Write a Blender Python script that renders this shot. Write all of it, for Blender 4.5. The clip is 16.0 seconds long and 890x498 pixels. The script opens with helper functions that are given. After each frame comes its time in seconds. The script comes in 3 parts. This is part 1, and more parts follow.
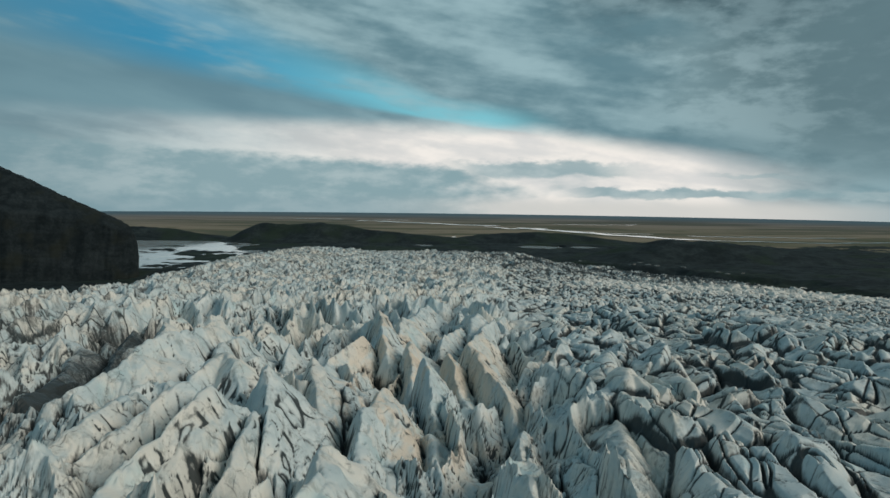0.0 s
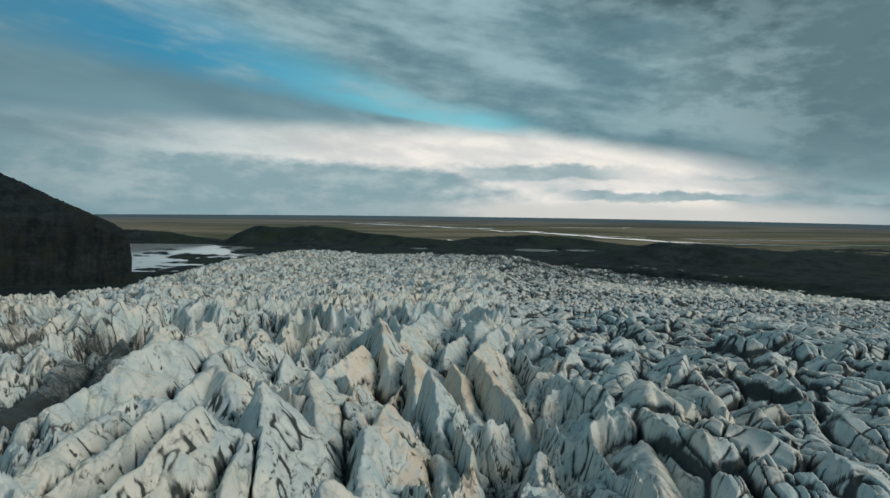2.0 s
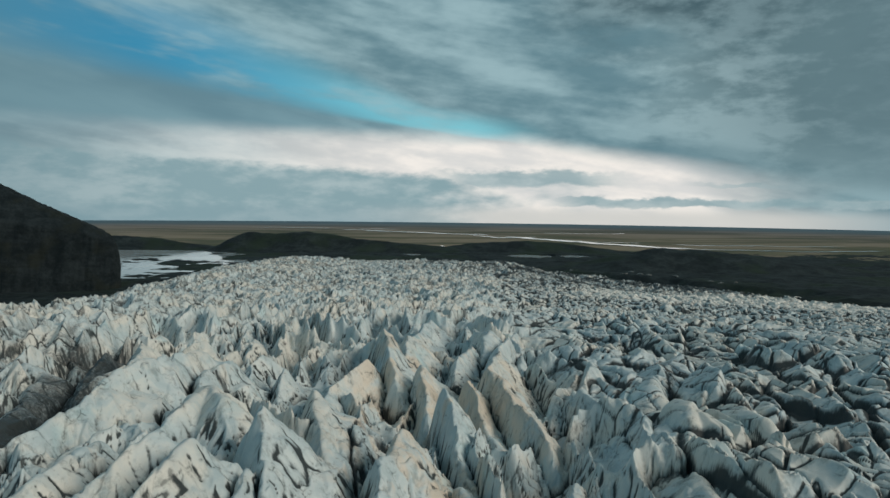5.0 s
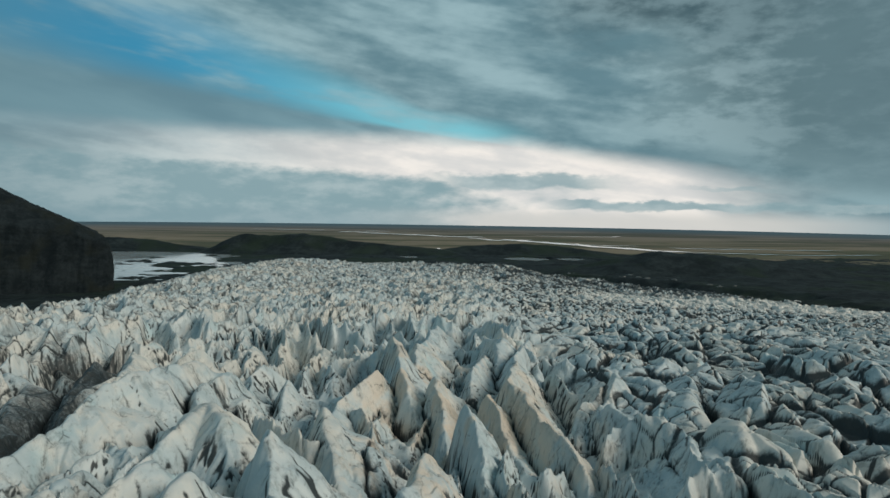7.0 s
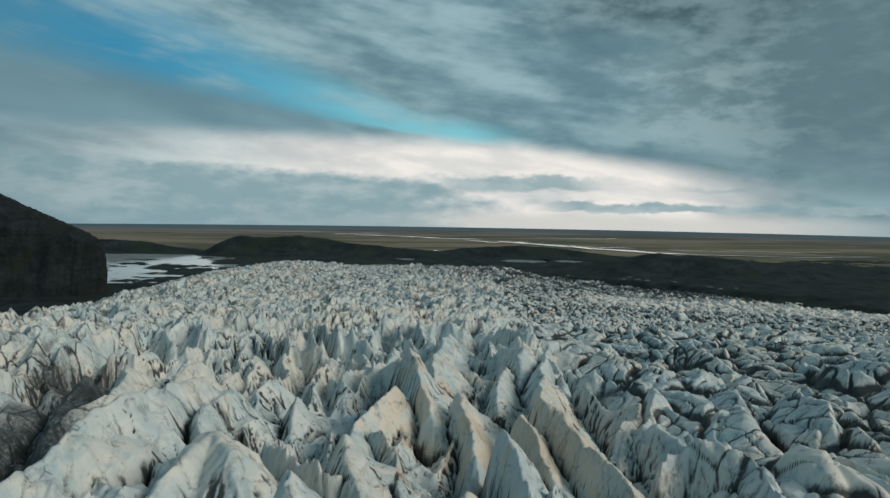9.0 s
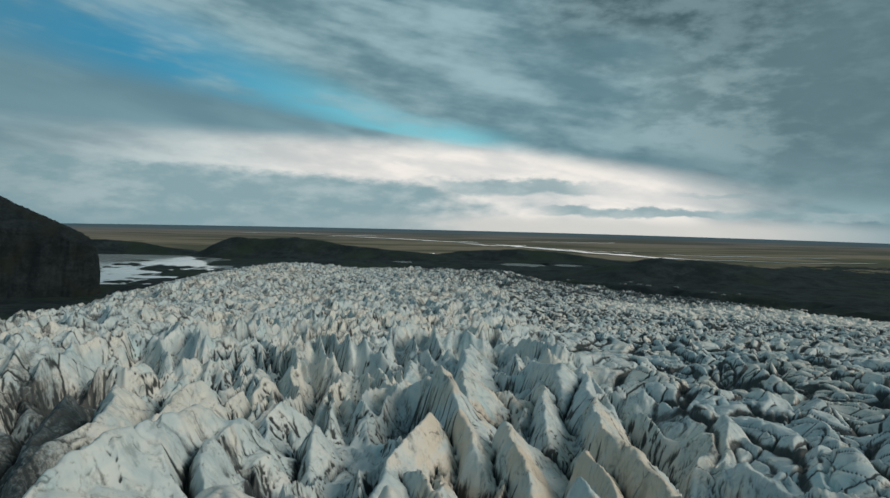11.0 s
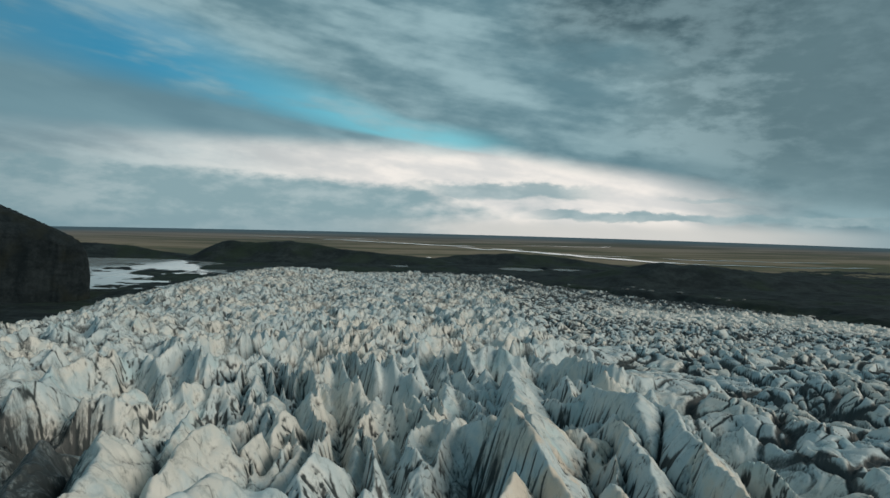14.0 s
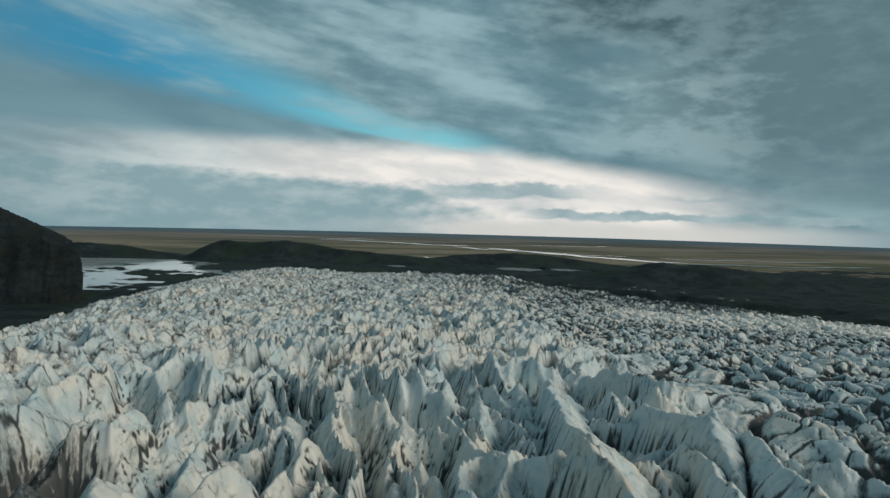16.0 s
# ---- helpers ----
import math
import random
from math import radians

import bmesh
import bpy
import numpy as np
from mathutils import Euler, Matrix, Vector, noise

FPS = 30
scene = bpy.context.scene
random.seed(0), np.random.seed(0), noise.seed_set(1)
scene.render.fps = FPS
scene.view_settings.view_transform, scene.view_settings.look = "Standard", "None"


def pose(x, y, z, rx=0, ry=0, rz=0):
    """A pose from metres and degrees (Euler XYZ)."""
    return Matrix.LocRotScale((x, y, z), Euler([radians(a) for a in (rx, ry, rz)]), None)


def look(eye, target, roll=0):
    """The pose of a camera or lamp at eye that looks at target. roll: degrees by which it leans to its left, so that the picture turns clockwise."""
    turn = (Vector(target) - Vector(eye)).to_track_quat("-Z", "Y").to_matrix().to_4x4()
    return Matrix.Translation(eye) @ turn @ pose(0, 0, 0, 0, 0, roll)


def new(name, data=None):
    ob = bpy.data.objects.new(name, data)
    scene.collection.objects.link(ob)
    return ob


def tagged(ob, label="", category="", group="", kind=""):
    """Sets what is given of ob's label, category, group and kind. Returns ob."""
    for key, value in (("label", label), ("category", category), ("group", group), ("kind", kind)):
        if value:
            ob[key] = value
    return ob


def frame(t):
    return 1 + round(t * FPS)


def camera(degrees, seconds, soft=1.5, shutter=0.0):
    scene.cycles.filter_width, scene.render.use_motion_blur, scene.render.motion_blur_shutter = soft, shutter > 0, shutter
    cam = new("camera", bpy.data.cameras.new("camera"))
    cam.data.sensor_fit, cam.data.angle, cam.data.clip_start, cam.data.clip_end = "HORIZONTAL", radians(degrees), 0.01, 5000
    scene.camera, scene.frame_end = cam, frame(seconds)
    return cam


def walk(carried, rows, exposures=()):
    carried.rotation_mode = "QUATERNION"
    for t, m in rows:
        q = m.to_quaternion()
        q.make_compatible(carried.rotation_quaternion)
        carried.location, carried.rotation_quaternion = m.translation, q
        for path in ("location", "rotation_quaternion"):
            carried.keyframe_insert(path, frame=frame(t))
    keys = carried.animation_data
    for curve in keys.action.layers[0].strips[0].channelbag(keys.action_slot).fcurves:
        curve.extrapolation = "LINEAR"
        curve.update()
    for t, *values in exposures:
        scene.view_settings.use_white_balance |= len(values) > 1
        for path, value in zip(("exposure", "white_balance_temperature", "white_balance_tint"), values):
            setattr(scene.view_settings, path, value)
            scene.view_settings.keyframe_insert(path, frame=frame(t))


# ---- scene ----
cam = camera(67.1, 16.0)
PATH = [
    (0, (7.094, 2.174, 62.241), (7.114, 4.168, 62.09), 0.7),
    (0.5, (6.654, 4.354, 62.183), (6.678, 6.348, 62.033), 0.7),
    (1, (6.11, 6.463, 62.114), (6.138, 8.458, 61.967), 0.7),
    (1.5, (5.513, 8.514, 62.072), (5.545, 10.509, 61.927), 0.7),
    (2, (4.955, 10.613, 61.935), (4.99, 12.608, 61.793), 0.7),
    (2.5, (4.362, 12.462, 61.818), (4.402, 14.456, 61.678), 0.7),
    (3, (3.751, 14.368, 61.687), (3.795, 16.363, 61.551), 0.7),
    (3.5, (2.937, 16.174, 61.595), (2.986, 18.169, 61.463), 0.7),
    (4, (2.232, 17.975, 61.424), (2.284, 19.97, 61.296), 0.7),
    (6.5, (-2.154, 29.934, 60.682), (-2.081, 31.929, 60.563), 0.8),
    (7, (-3.312, 32.749, 60.483), (-3.237, 34.744, 60.367), 0.9),
    (7.5, (-4.647, 35.619, 60.382), (-4.568, 37.614, 60.267), 0.9),
    (8, (-6.0, 38.711, 60.272), (-5.916, 40.706, 60.158), 0.9),
    (8.5, (-7.265, 41.916, 60.185), (-7.178, 43.911, 60.072), 0.9),
    (9, (-8.551, 45.282, 60.043), (-8.461, 47.277, 59.933), 0.9),
    (11.5, (-17.416, 68.693, 58.63), (-17.308, 70.688, 58.532), 1.5),
    (12, (-18.995, 72.993, 58.4), (-18.884, 74.987, 58.305), 1.6),
    (12.5, (-20.697, 77.144, 58.267), (-20.581, 79.139, 58.173), 1.6),
    (13, (-22.548, 81.422, 58.106), (-22.43, 83.416, 58.014), 1.6),
    (13.5, (-24.381, 85.727, 58.164), (-24.26, 87.721, 58.073), 1.6),
    (14, (-26.282, 89.825, 58.085), (-26.156, 91.819, 57.996), 1.5),
    (14.5, (-28.24, 93.988, 58.132), (-28.109, 95.981, 58.043), 1.5),
    (15, (-30.115, 98.017, 58.065), (-29.981, 100.01, 57.975), 1.4),
    (15.5, (-32.006, 102.38, 57.952), (-31.868, 104.373, 57.863), 1.4),
    (16, (-33.773, 106.957, 57.802), (-33.631, 108.949, 57.712), 1.5),
]
walk(cam, [(t, look(eye, aim, lean)) for t, eye, aim, lean in PATH])

# ---- light: a grey, broken evening sky and a low soft sun ----
world = bpy.data.worlds.new("world")
scene.world = world
world.use_nodes = True


class Nodes:
    """Short hand for node trees."""

    def __init__(self, tree):
        self.tree = tree
        tree.nodes.clear()

    def node(self, kind, operation=None, data_type=None, blend_type=None, feature=None):
        n = self.tree.nodes.new(kind)
        if operation:
            n.operation = operation
        if data_type:
            n.data_type = data_type
        if blend_type:
            n.blend_type = blend_type
        if feature:
            n.feature = feature
        return n

    def put(self, socket, value):
        if value is None:
            return
        if isinstance(value, bpy.types.NodeSocket):
            self.tree.links.new(value, socket)
        else:
            socket.default_value = value

    def math(self, op, a, b=None, c=None, clamp=False):
        n = self.node("ShaderNodeMath", operation=op)
        n.use_clamp = clamp
        for i, v in enumerate((a, b, c)):
            self.put(n.inputs[i], v)
        return n.outputs[0]

    def smooth(self, x, lo, hi):
        n = self.node("ShaderNodeMapRange")
        n.interpolation_type = "SMOOTHSTEP"
        self.put(n.inputs[0], x)
        self.put(n.inputs[1], lo)
        self.put(n.inputs[2], hi)
        return n.outputs[0]

    def mix(self, f, a, b):
        n = self.node("ShaderNodeMix", data_type="RGBA")
        self.put(n.inputs[0], f)
        self.put(n.inputs[6], (*a, 1) if isinstance(a, tuple) else a)
        self.put(n.inputs[7], (*b, 1) if isinstance(b, tuple) else b)
        return n.outputs[2]

    def xyz(self, x, y, z):
        n = self.node("ShaderNodeCombineXYZ")
        for i, v in enumerate((x, y, z)):
            self.put(n.inputs[i], v)
        return n.outputs[0]

    def split(self, v):
        n = self.node("ShaderNodeSeparateXYZ")
        self.put(n.inputs[0], v)
        return n.outputs

    def noise(self, vec, scale, detail=4.0, rough=0.55, warp=0.0, scl=None):
        if scl:
            m = self.node("ShaderNodeMapping")
            self.put(m.inputs[0], vec)
            m.inputs[3].default_value = scl
            vec = m.outputs[0]
        n = self.node("ShaderNodeTexNoise")
        self.put(n.inputs["Vector"], vec)
        n.inputs["Scale"].default_value = scale
        n.inputs["Detail"].default_value = detail
        n.inputs["Roughness"].default_value = rough
        n.inputs["Distortion"].default_value = warp
        return n.outputs[0]


def make_sky():
    g = Nodes(world.node_tree)
    add = lambda p, q: g.math("ADD", p, q)
    sub = lambda p, q: g.math("SUBTRACT", p, q)
    mul = lambda p, q: g.math("MULTIPLY", p, q)
    way = g.node("ShaderNodeTexCoord").outputs["Generated"]
    x, y, z = g.split(way)
    az = g.math("ARCTAN2", x, y)
    el = g.math("ARCSINE", z)
    # cloud streets sink to the right
    drift = g.xyz(az, add(el, mul(az, 0.15)), 0.0)
    flat = g.xyz(az, el, 3.0)
    wisp = g.noise(drift, 1.0, 4, 0.5, 0.15, (3.2, 13.0, 1.0))
    veil = g.noise(drift, 1.0, 4, 0.5, 0.1, (6.0, 28.0, 1.0))
    lump = g.noise(flat, 1.0, 5, 0.55, 0.1, (8.0, 22.0, 1.0))
    puff = g.noise(flat, 1.0, 6, 0.58, 0.0, (22.0, 50.0, 1.0))
    broad = g.noise(flat, 1.0, 3, 0.5, 0.1, (2.6, 7.0, 1.0))
    w, v, l, p = (sub(n, 0.5) for n in (wisp, veil, lump, puff))
    # high cloud deck, heavier and lumpier to the right
    deck = g.mix(g.smooth(add(add(wisp, mul(v, 0.6)), mul(p, 0.25)), 0.32, 0.68), (0.120, 0.228, 0.272), (0.305, 0.455, 0.495))
    heavy = g.mix(g.smooth(add(add(broad, mul(l, 1.2)), mul(p, 1.0)), 0.28, 0.68), (0.105, 0.180, 0.205), (0.250, 0.362, 0.392))
    side = mul(g.smooth(add(az, mul(w, 0.35)), 0.16, 0.56), g.smooth(el, -0.01, 0.13))
    sky = g.mix(side, deck, heavy)
    # darker rolls along the top and far right
    roll = mul(g.smooth(add(el, add(mul(l, 0.16), mul(w, 0.10))), 0.20, 0.29), g.smooth(az, 0.10, 0.28))
    roll = g.math("MAXIMUM", roll, mul(g.smooth(add(az, mul(l, 0.30)), 0.50, 0.64), g.smooth(el, 0.08, 0.16)))
    sky = g.mix(mul(roll, 0.85), sky, g.mix(g.smooth(add(puff, mul(l, 0.5)), 0.3, 0.7), (0.050, 0.095, 0.115), (0.155, 0.240, 0.268)))
    sky = g.mix(g.smooth(el, 0.32, 0.80), sky, g.mix(broad, (0.13, 0.17, 0.19), (0.22, 0.265, 0.285)))
    # blue rift, crisp below, wispy above
    dr = sub(add(el, mul(w, 0.022)), add(mul(az, -0.16), 0.121))
    half = g.math("MAXIMUM", add(mul(az, -0.085), 0.010), 0.010)
    rel = g.math("DIVIDE", dr, half)
    clear = g.node("ShaderNodeTexSky")
    clear.sky_type = "NISHITA"
    clear.sun_disc = False
    clear.sun_elevation = radians(24)
    clear.sun_rotation = radians(222)
    tint = g.node("ShaderNodeMix", data_type="RGBA", blend_type="MULTIPLY")
    tint.inputs[0].default_value = 1.0
    g.put(tint.inputs[6], clear.outputs[0])
    tint.inputs[7].default_value = (0.030, 0.085, 0.085, 1)
    blue = g.mix(g.smooth(az, -0.42, 0.04), (0.016, 0.245, 0.450), (0.215, 0.590, 0.690))
    blue = g.mix(0.2, blue, tint.outputs[2])
    rift = mul(g.smooth(rel, -0.8, -0.25), g.smooth(rel, 3.4, 0.5))
    rift = mul(rift, g.smooth(az, 0.20, 0.05))
    rift = mul(rift, add(mul(g.smooth(add(veil, mul(w, 0.5)), 0.66, 0.44), 0.6), 0.4))
    sky = g.mix(mul(rift, 0.92), sky, blue)
    # soft teal slab of cloud under the rift
    slab = mul(g.smooth(rel, 0.5, -0.9), g.smooth(add(el, mul(l, 0.03)), 0.084, 0.116))
    slab = mul(slab, g.smooth(az, 0.02, -0.24))
    sky = g.mix(slab, sky, g.mix(g.smooth(add(wisp, mul(v, 0.3)), 0.34, 0.68), (0.128, 0.240, 0.292), (0.180, 0.312, 0.362)))
    # bright gap low over the plain
    base = add(mul(az, -0.055), 0.044)
    roof = g.math("MINIMUM", sub(0.108, mul(az, 0.012)), sub(0.130, mul(az, 0.165)))
    eg = add(el, add(mul(l, 0.016), mul(v, 0.012)))
    gap = mul(g.smooth(sub(eg, roof), 0.010, -0.022), g.smooth(sub(az, mul(w, 0.25)), 0.57, 0.38))
    gap = mul(gap, add(mul(g.smooth(az, -0.55, 0.02), 0.86), 0.12))
    white = g.mix(g.smooth(add(veil, mul(p, 0.35)), 0.36, 0.66), (0.70, 0.70, 0.685), (0.92, 0.87, 0.81))
    sky = g.mix(gap, sky, white)
    # low bank of cloud with a billowing top
    db = sub(add(el, add(mul(l, 0.030), mul(p, 0.022))), base)
    bank = mul(g.smooth(db, 0.010, -0.006), g.smooth(add(az, mul(l, 0.6)), 0.22, -0.02))
    # two separate bars further right
    for a0, a1, mid, thick, amount in ((0.03, 0.27, 0.043, 0.016, 0.85), (0.20, 0.75, 0.010, 0.009, 0.9), (0.40, 0.50, 0.036, 0.004, 0.6)):
        off = g.math("ABSOLUTE", sub(add(el, add(mul(l, 0.018), mul(p, 0.024))), mid))
        bar = mul(g.smooth(off, thick, thick * 0.45), mul(g.smooth(az, a0 - 0.05, a0 + 0.05), g.smooth(az, a1 + 0.05, a1 - 0.05)))
        bank = g.math("MAXIMUM", bank, mul(bar, amount))
    bank_col = g.mix(g.smooth(add(lump, mul(p, 0.7)), 0.38, 0.72), (0.245, 0.368, 0.402), (0.385, 0.490, 0.510))
    sky = g.mix(bank, sky, bank_col)
    # paler air over the horizon
    low = mul(g.smooth(el, 0.010, -0.012), add(mul(g.smooth(az, 0.02, 0.12), 0.35), 0.55))
    low_col = g.mix(mul(g.smooth(az, -0.15, 0.12), g.smooth(az, 0.72, 0.46)), (0.225, 0.340, 0.382), (0.62, 0.62, 0.59))
    sky = g.mix(low, sky, low_col)
    # thicker cloud towards both sides
    sky = g.mix(mul(g.smooth(az, -0.30, -0.66), 0.5), sky, (0.120, 0.225, 0.270))
    sky = g.mix(mul(mul(g.smooth(az, 0.36, 0.64), g.smooth(el, -0.005, 0.05)), 0.7), sky, (0.130, 0.215, 0.245))
    back = g.node("ShaderNodeBackground")
    g.put(back.inputs[0], sky)
    back.inputs[1].default_value = 1.0
    out = g.node("ShaderNodeOutputWorld")
    g.put(out.inputs[0], back.outputs[0])


make_sky()

sun = new("sun", bpy.data.lights.new("sun", "SUN"))
sun.data.energy = 2.05
sun.data.angle = radians(28)
sun.data.color = (1.0, 0.91, 0.79)
sun.matrix_world = look((740, -440, 500), (0, 0, 0))


# ---- materials ----
def material(name):
    m = bpy.data.materials.new(name)
    m.use_nodes = True
    return m, Nodes(m.node_tree)


def finish(g, colour, rough, bump=None, strength=0.4, dist=0.1, spec=0.4, **more):
    p = g.node("ShaderNodeBsdfPrincipled")
    g.put(p.inputs["Base Color"], (*colour, 1) if isinstance(colour, tuple) else colour)
    g.put(p.inputs["Roughness"], rough)
    p.inputs["Specular IOR Level"].default_value = spec
    for k, v in more.items():
        g.put(p.inputs[k], v)
    if bump is not None:
        n = g.node("ShaderNodeBump")
        n.inputs["Strength"].default_value = strength
        n.inputs["Distance"].default_value = dist
        g.put(n.inputs["Height"], bump)
        g.put(p.inputs["Normal"], n.outputs[0])
    o = g.node("ShaderNodeOutputMaterial")
    g.put(o.inputs[0], p.outputs[0])


def ice_material():
    m, g = material("glacier_ice")
    mul = lambda p, q: g.math("MULTIPLY", p, q)
    add = lambda p, q: g.math("ADD", p, q)
    less = lambda p: g.math("SUBTRACT", p, 0.5)
    pos = g.node("ShaderNodeNewGeometry").outputs["Position"]
    silted = g.node("ShaderNodeAttribute")
    silted.attribute_name = "silt_and_shade"
    silt_shade = silted.outputs["Fac"]
    big = g.noise(pos, 0.03, 4, 0.5)
    mid = g.noise(pos, 0.20, 5, 0.6, 0.4)
    streak = g.noise(pos, 1.0, 5, 0.62, 0.4, (0.55, 0.40, 0.09))
    fine = g.noise(pos, 1.0, 5, 0.65, 0.3, (2.4, 2.0, 0.45))
    grain = g.noise(pos, 2.6, 5, 0.65)
    px, py = g.split(pos)[:2]
    clean = g.mix(g.smooth(mid, 0.3, 0.7), (0.42, 0.505, 0.52), (0.60, 0.65, 0.64))
    cream = g.mix(grain, (0.62, 0.57, 0.48), (0.73, 0.68, 0.595))
    col = g.mix(mul(g.smooth(add(big, mul(less(mid), 0.6)), 0.42, 0.62), 0.6), clean, cream)
    # warm, weathered faces in the torn middle
    mx, my = g.math("DIVIDE", g.math("SUBTRACT", px, 4.0), 26.0), g.math("DIVIDE", g.math("SUBTRACT", py, 150.0), 75.0)
    heart = g.smooth(add(mul(mx, mx), mul(my, my)), 1.0, 0.2)
    worn = g.smooth(add(mid, mul(less(g.noise(pos, 0.06, 3, 0.5)), 1.4)), 0.44, 0.68)
    col = g.mix(mul(mul(heart, worn), 0.62), col, g.mix(grain, (0.52, 0.39, 0.27), (0.68, 0.58, 0.46)))
    # a sunlit strip before the silt of the margin, its brightness painted in
    sunlit = mul(mul(g.smooth(py, 540.0, 640.0), g.smooth(g.math("SUBTRACT", py, mul(g.math("MAXIMUM", g.math("SUBTRACT", px, 240.0), 0.0), 0.5)), 1000.0, 880.0)), g.smooth(g.math("SUBTRACT", px, mul(g.math("SUBTRACT", py, 600.0), 0.5)), 70.0, 150.0))
    col = g.mix(mul(sunlit, 0.8), col, g.mix(mid, (0.70, 0.67, 0.60), (0.84, 0.81, 0.74)))
    # blue ice
    col = g.mix(mul(g.smooth(g.noise(pos, 0.11, 3, 0.5), 0.56, 0.72), 0.35), col, (0.34, 0.56, 0.60))
    # a thin film of silt, in soft streaks down the faces
    film = g.node("ShaderNodeMix", data_type="RGBA", blend_type="MULTIPLY")
    g.put(film.inputs[0], mul(g.smooth(add(streak, mul(less(fine), 0.5)), 0.50, 0.72), 0.55))
    g.put(film.inputs[6], col)
    film.inputs[7].default_value = (0.36, 0.39, 0.385, 1)
    col = film.outputs[2]
    # hairline fractures
    sway = g.node("ShaderNodeTexNoise")
    sway.inputs["Scale"].default_value = 0.16
    sway.inputs["Detail"].default_value = 3.0
    g.put(sway.inputs["Vector"], pos)
    push = g.node("ShaderNodeVectorMath", operation="SCALE")
    push.inputs["Scale"].default_value = 4.0
    g.put(push.inputs[0], sway.outputs["Color"])
    bent = g.node("ShaderNodeVectorMath", operation="ADD")
    g.put(bent.inputs[0], pos)
    g.put(bent.inputs[1], push.outputs[0])
    scaled = g.node("ShaderNodeVectorMath", operation="MULTIPLY")
    g.put(scaled.inputs[0], bent.outputs[0])
    scaled.inputs[1].default_value = (0.21, 0.13, 0.085)
    cell = g.node("ShaderNodeTexVoronoi", feature="DISTANCE_TO_EDGE")
    cell.inputs["Scale"].default_value = 1.0
    g.put(cell.inputs["Vector"], scaled.outputs[0])
    hair = mul(g.smooth(cell.outputs["Distance"], 0.026, 0.005), g.smooth(streak, 0.46, 0.62))
    # dark tone for silt and for the shade painted into the ice colour
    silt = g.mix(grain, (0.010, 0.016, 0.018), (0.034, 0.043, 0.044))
    dirt_shade = g.smooth(add(silt_shade, add(mul(less(fine), 0.7), mul(less(mid), 0.45))), 0.14, 0.72)
    dirt_shade = g.math("MAXIMUM", dirt_shade, mul(hair, 0.55))
    col = g.mix(mul(dirt_shade, 0.97), col, silt)
    bump = add(mul(grain, 0.12), add(mul(fine, 0.4), mul(streak, 0.8)))
    finish(g, col, add(mul(grain, 0.25), 0.42), bump, 0.30, 0.35, 0.35)
    return m


def rock_material(name, dark, light, moss, scale, cover=(0.52, 0.66)):
    m, g = material(name)
    pos = g.node("ShaderNodeNewGeometry").outputs["Position"]
    a = g.noise(pos, scale, 6, 0.62, 0.3)
    b = g.noise(pos, scale * 6, 6, 0.7)
    c = g.noise(pos, scale * 0.35, 4, 0.55)
    up = g.noise(pos, 1.0, 5, 0.6, 0.2, (scale * 4, scale * 4, scale * 0.5))
    col = g.mix(g.smooth(g.math("ADD", a, g.math("MULTIPLY", g.math("SUBTRACT", b, 0.5), 0.6)), 0.35, 0.7), dark, light)
    col = g.mix(g.math("MULTIPLY", g.smooth(up, 0.45, 0.7), 0.45), col, dark)
    col = g.mix(g.math("MULTIPLY", g.smooth(c, *cover), 0.8), col, moss)
    finish(g, col, 0.92, g.math("ADD", a, g.math("MULTIPLY", b, 0.5)), 0.8, 0.6 / scale * 0.05, 0.15)
    return m


def plain_material():
    m, g = material("outwash_plain")
    pos = g.node("ShaderNodeNewGeometry").outputs["Position"]
    x, y, z = g.split(pos)
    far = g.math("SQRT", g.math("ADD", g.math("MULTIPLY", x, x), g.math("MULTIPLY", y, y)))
    band = g.noise(pos, 1.0, 6, 0.6, 0.6, (0.0009, 0.0036, 0.001))
    spot = g.noise(pos, 0.02, 6, 0.65)
    fine = g.noise(pos, 0.006, 5, 0.6, 0.4)
    moor = g.mix(g.smooth(band, 0.40, 0.60), (0.080, 0.088, 0.058), (0.235, 0.198, 0.142))
    moor = g.mix(g.math("MULTIPLY", g.smooth(fine, 0.52, 0.7), 0.7), moor, (0.085, 0.10, 0.055))
    moor = g.mix(g.math("MULTIPLY", g.smooth(spot, 0.5, 0.75), 0.5), moor, (0.16, 0.135, 0.095))
    hazed_sand = g.mix(g.smooth(band, 0.40, 0.58), (0.098, 0.098, 0.094), (0.200, 0.178, 0.155))
    # distance haze painted as a blue-grey tone on the far plain
    hazed_sand = g.mix(g.smooth(far, 3700.0, 4650.0), hazed_sand, (0.085, 0.140, 0.170))
    col = g.mix(g.smooth(g.math("ADD", far, g.math("MULTIPLY", g.math("SUBTRACT", band, 0.5), 1600.0)), 2700.0, 4300.0), moor, hazed_sand)
    finish(g, col, 0.95, spot, 0.4, 1.0, 0.1)
    return m


def water_material(name, silt):
    m, g = material(name)
    pos = g.node("ShaderNodeNewGeometry").outputs["Position"]
    ripple = g.noise(pos, 0.4, 4, 0.6)
    finish(g, silt, g.math("ADD", g.math("MULTIPLY", g.noise(pos, 0.01, 3), 0.1), 0.04), ripple, 0.05, 0.05, 0.6)
    return m


ICE = ice_material()
ROCK = rock_material("cliff_rock", (0.0075, 0.0125, 0.0145), (0.022, 0.030, 0.033), (0.017, 0.021, 0.017), 0.045)
MORAINE = rock_material("moraine_gravel", (0.009, 0.015, 0.017), (0.027, 0.039, 0.041), (0.018, 0.031, 0.021), 0.022, (0.48, 0.64))
PLAIN = plain_material()
WATER = water_material("lake_water", (0.46, 0.53, 0.55))
MELT = water_material("meltwater", (0.68, 0.70, 0.68))


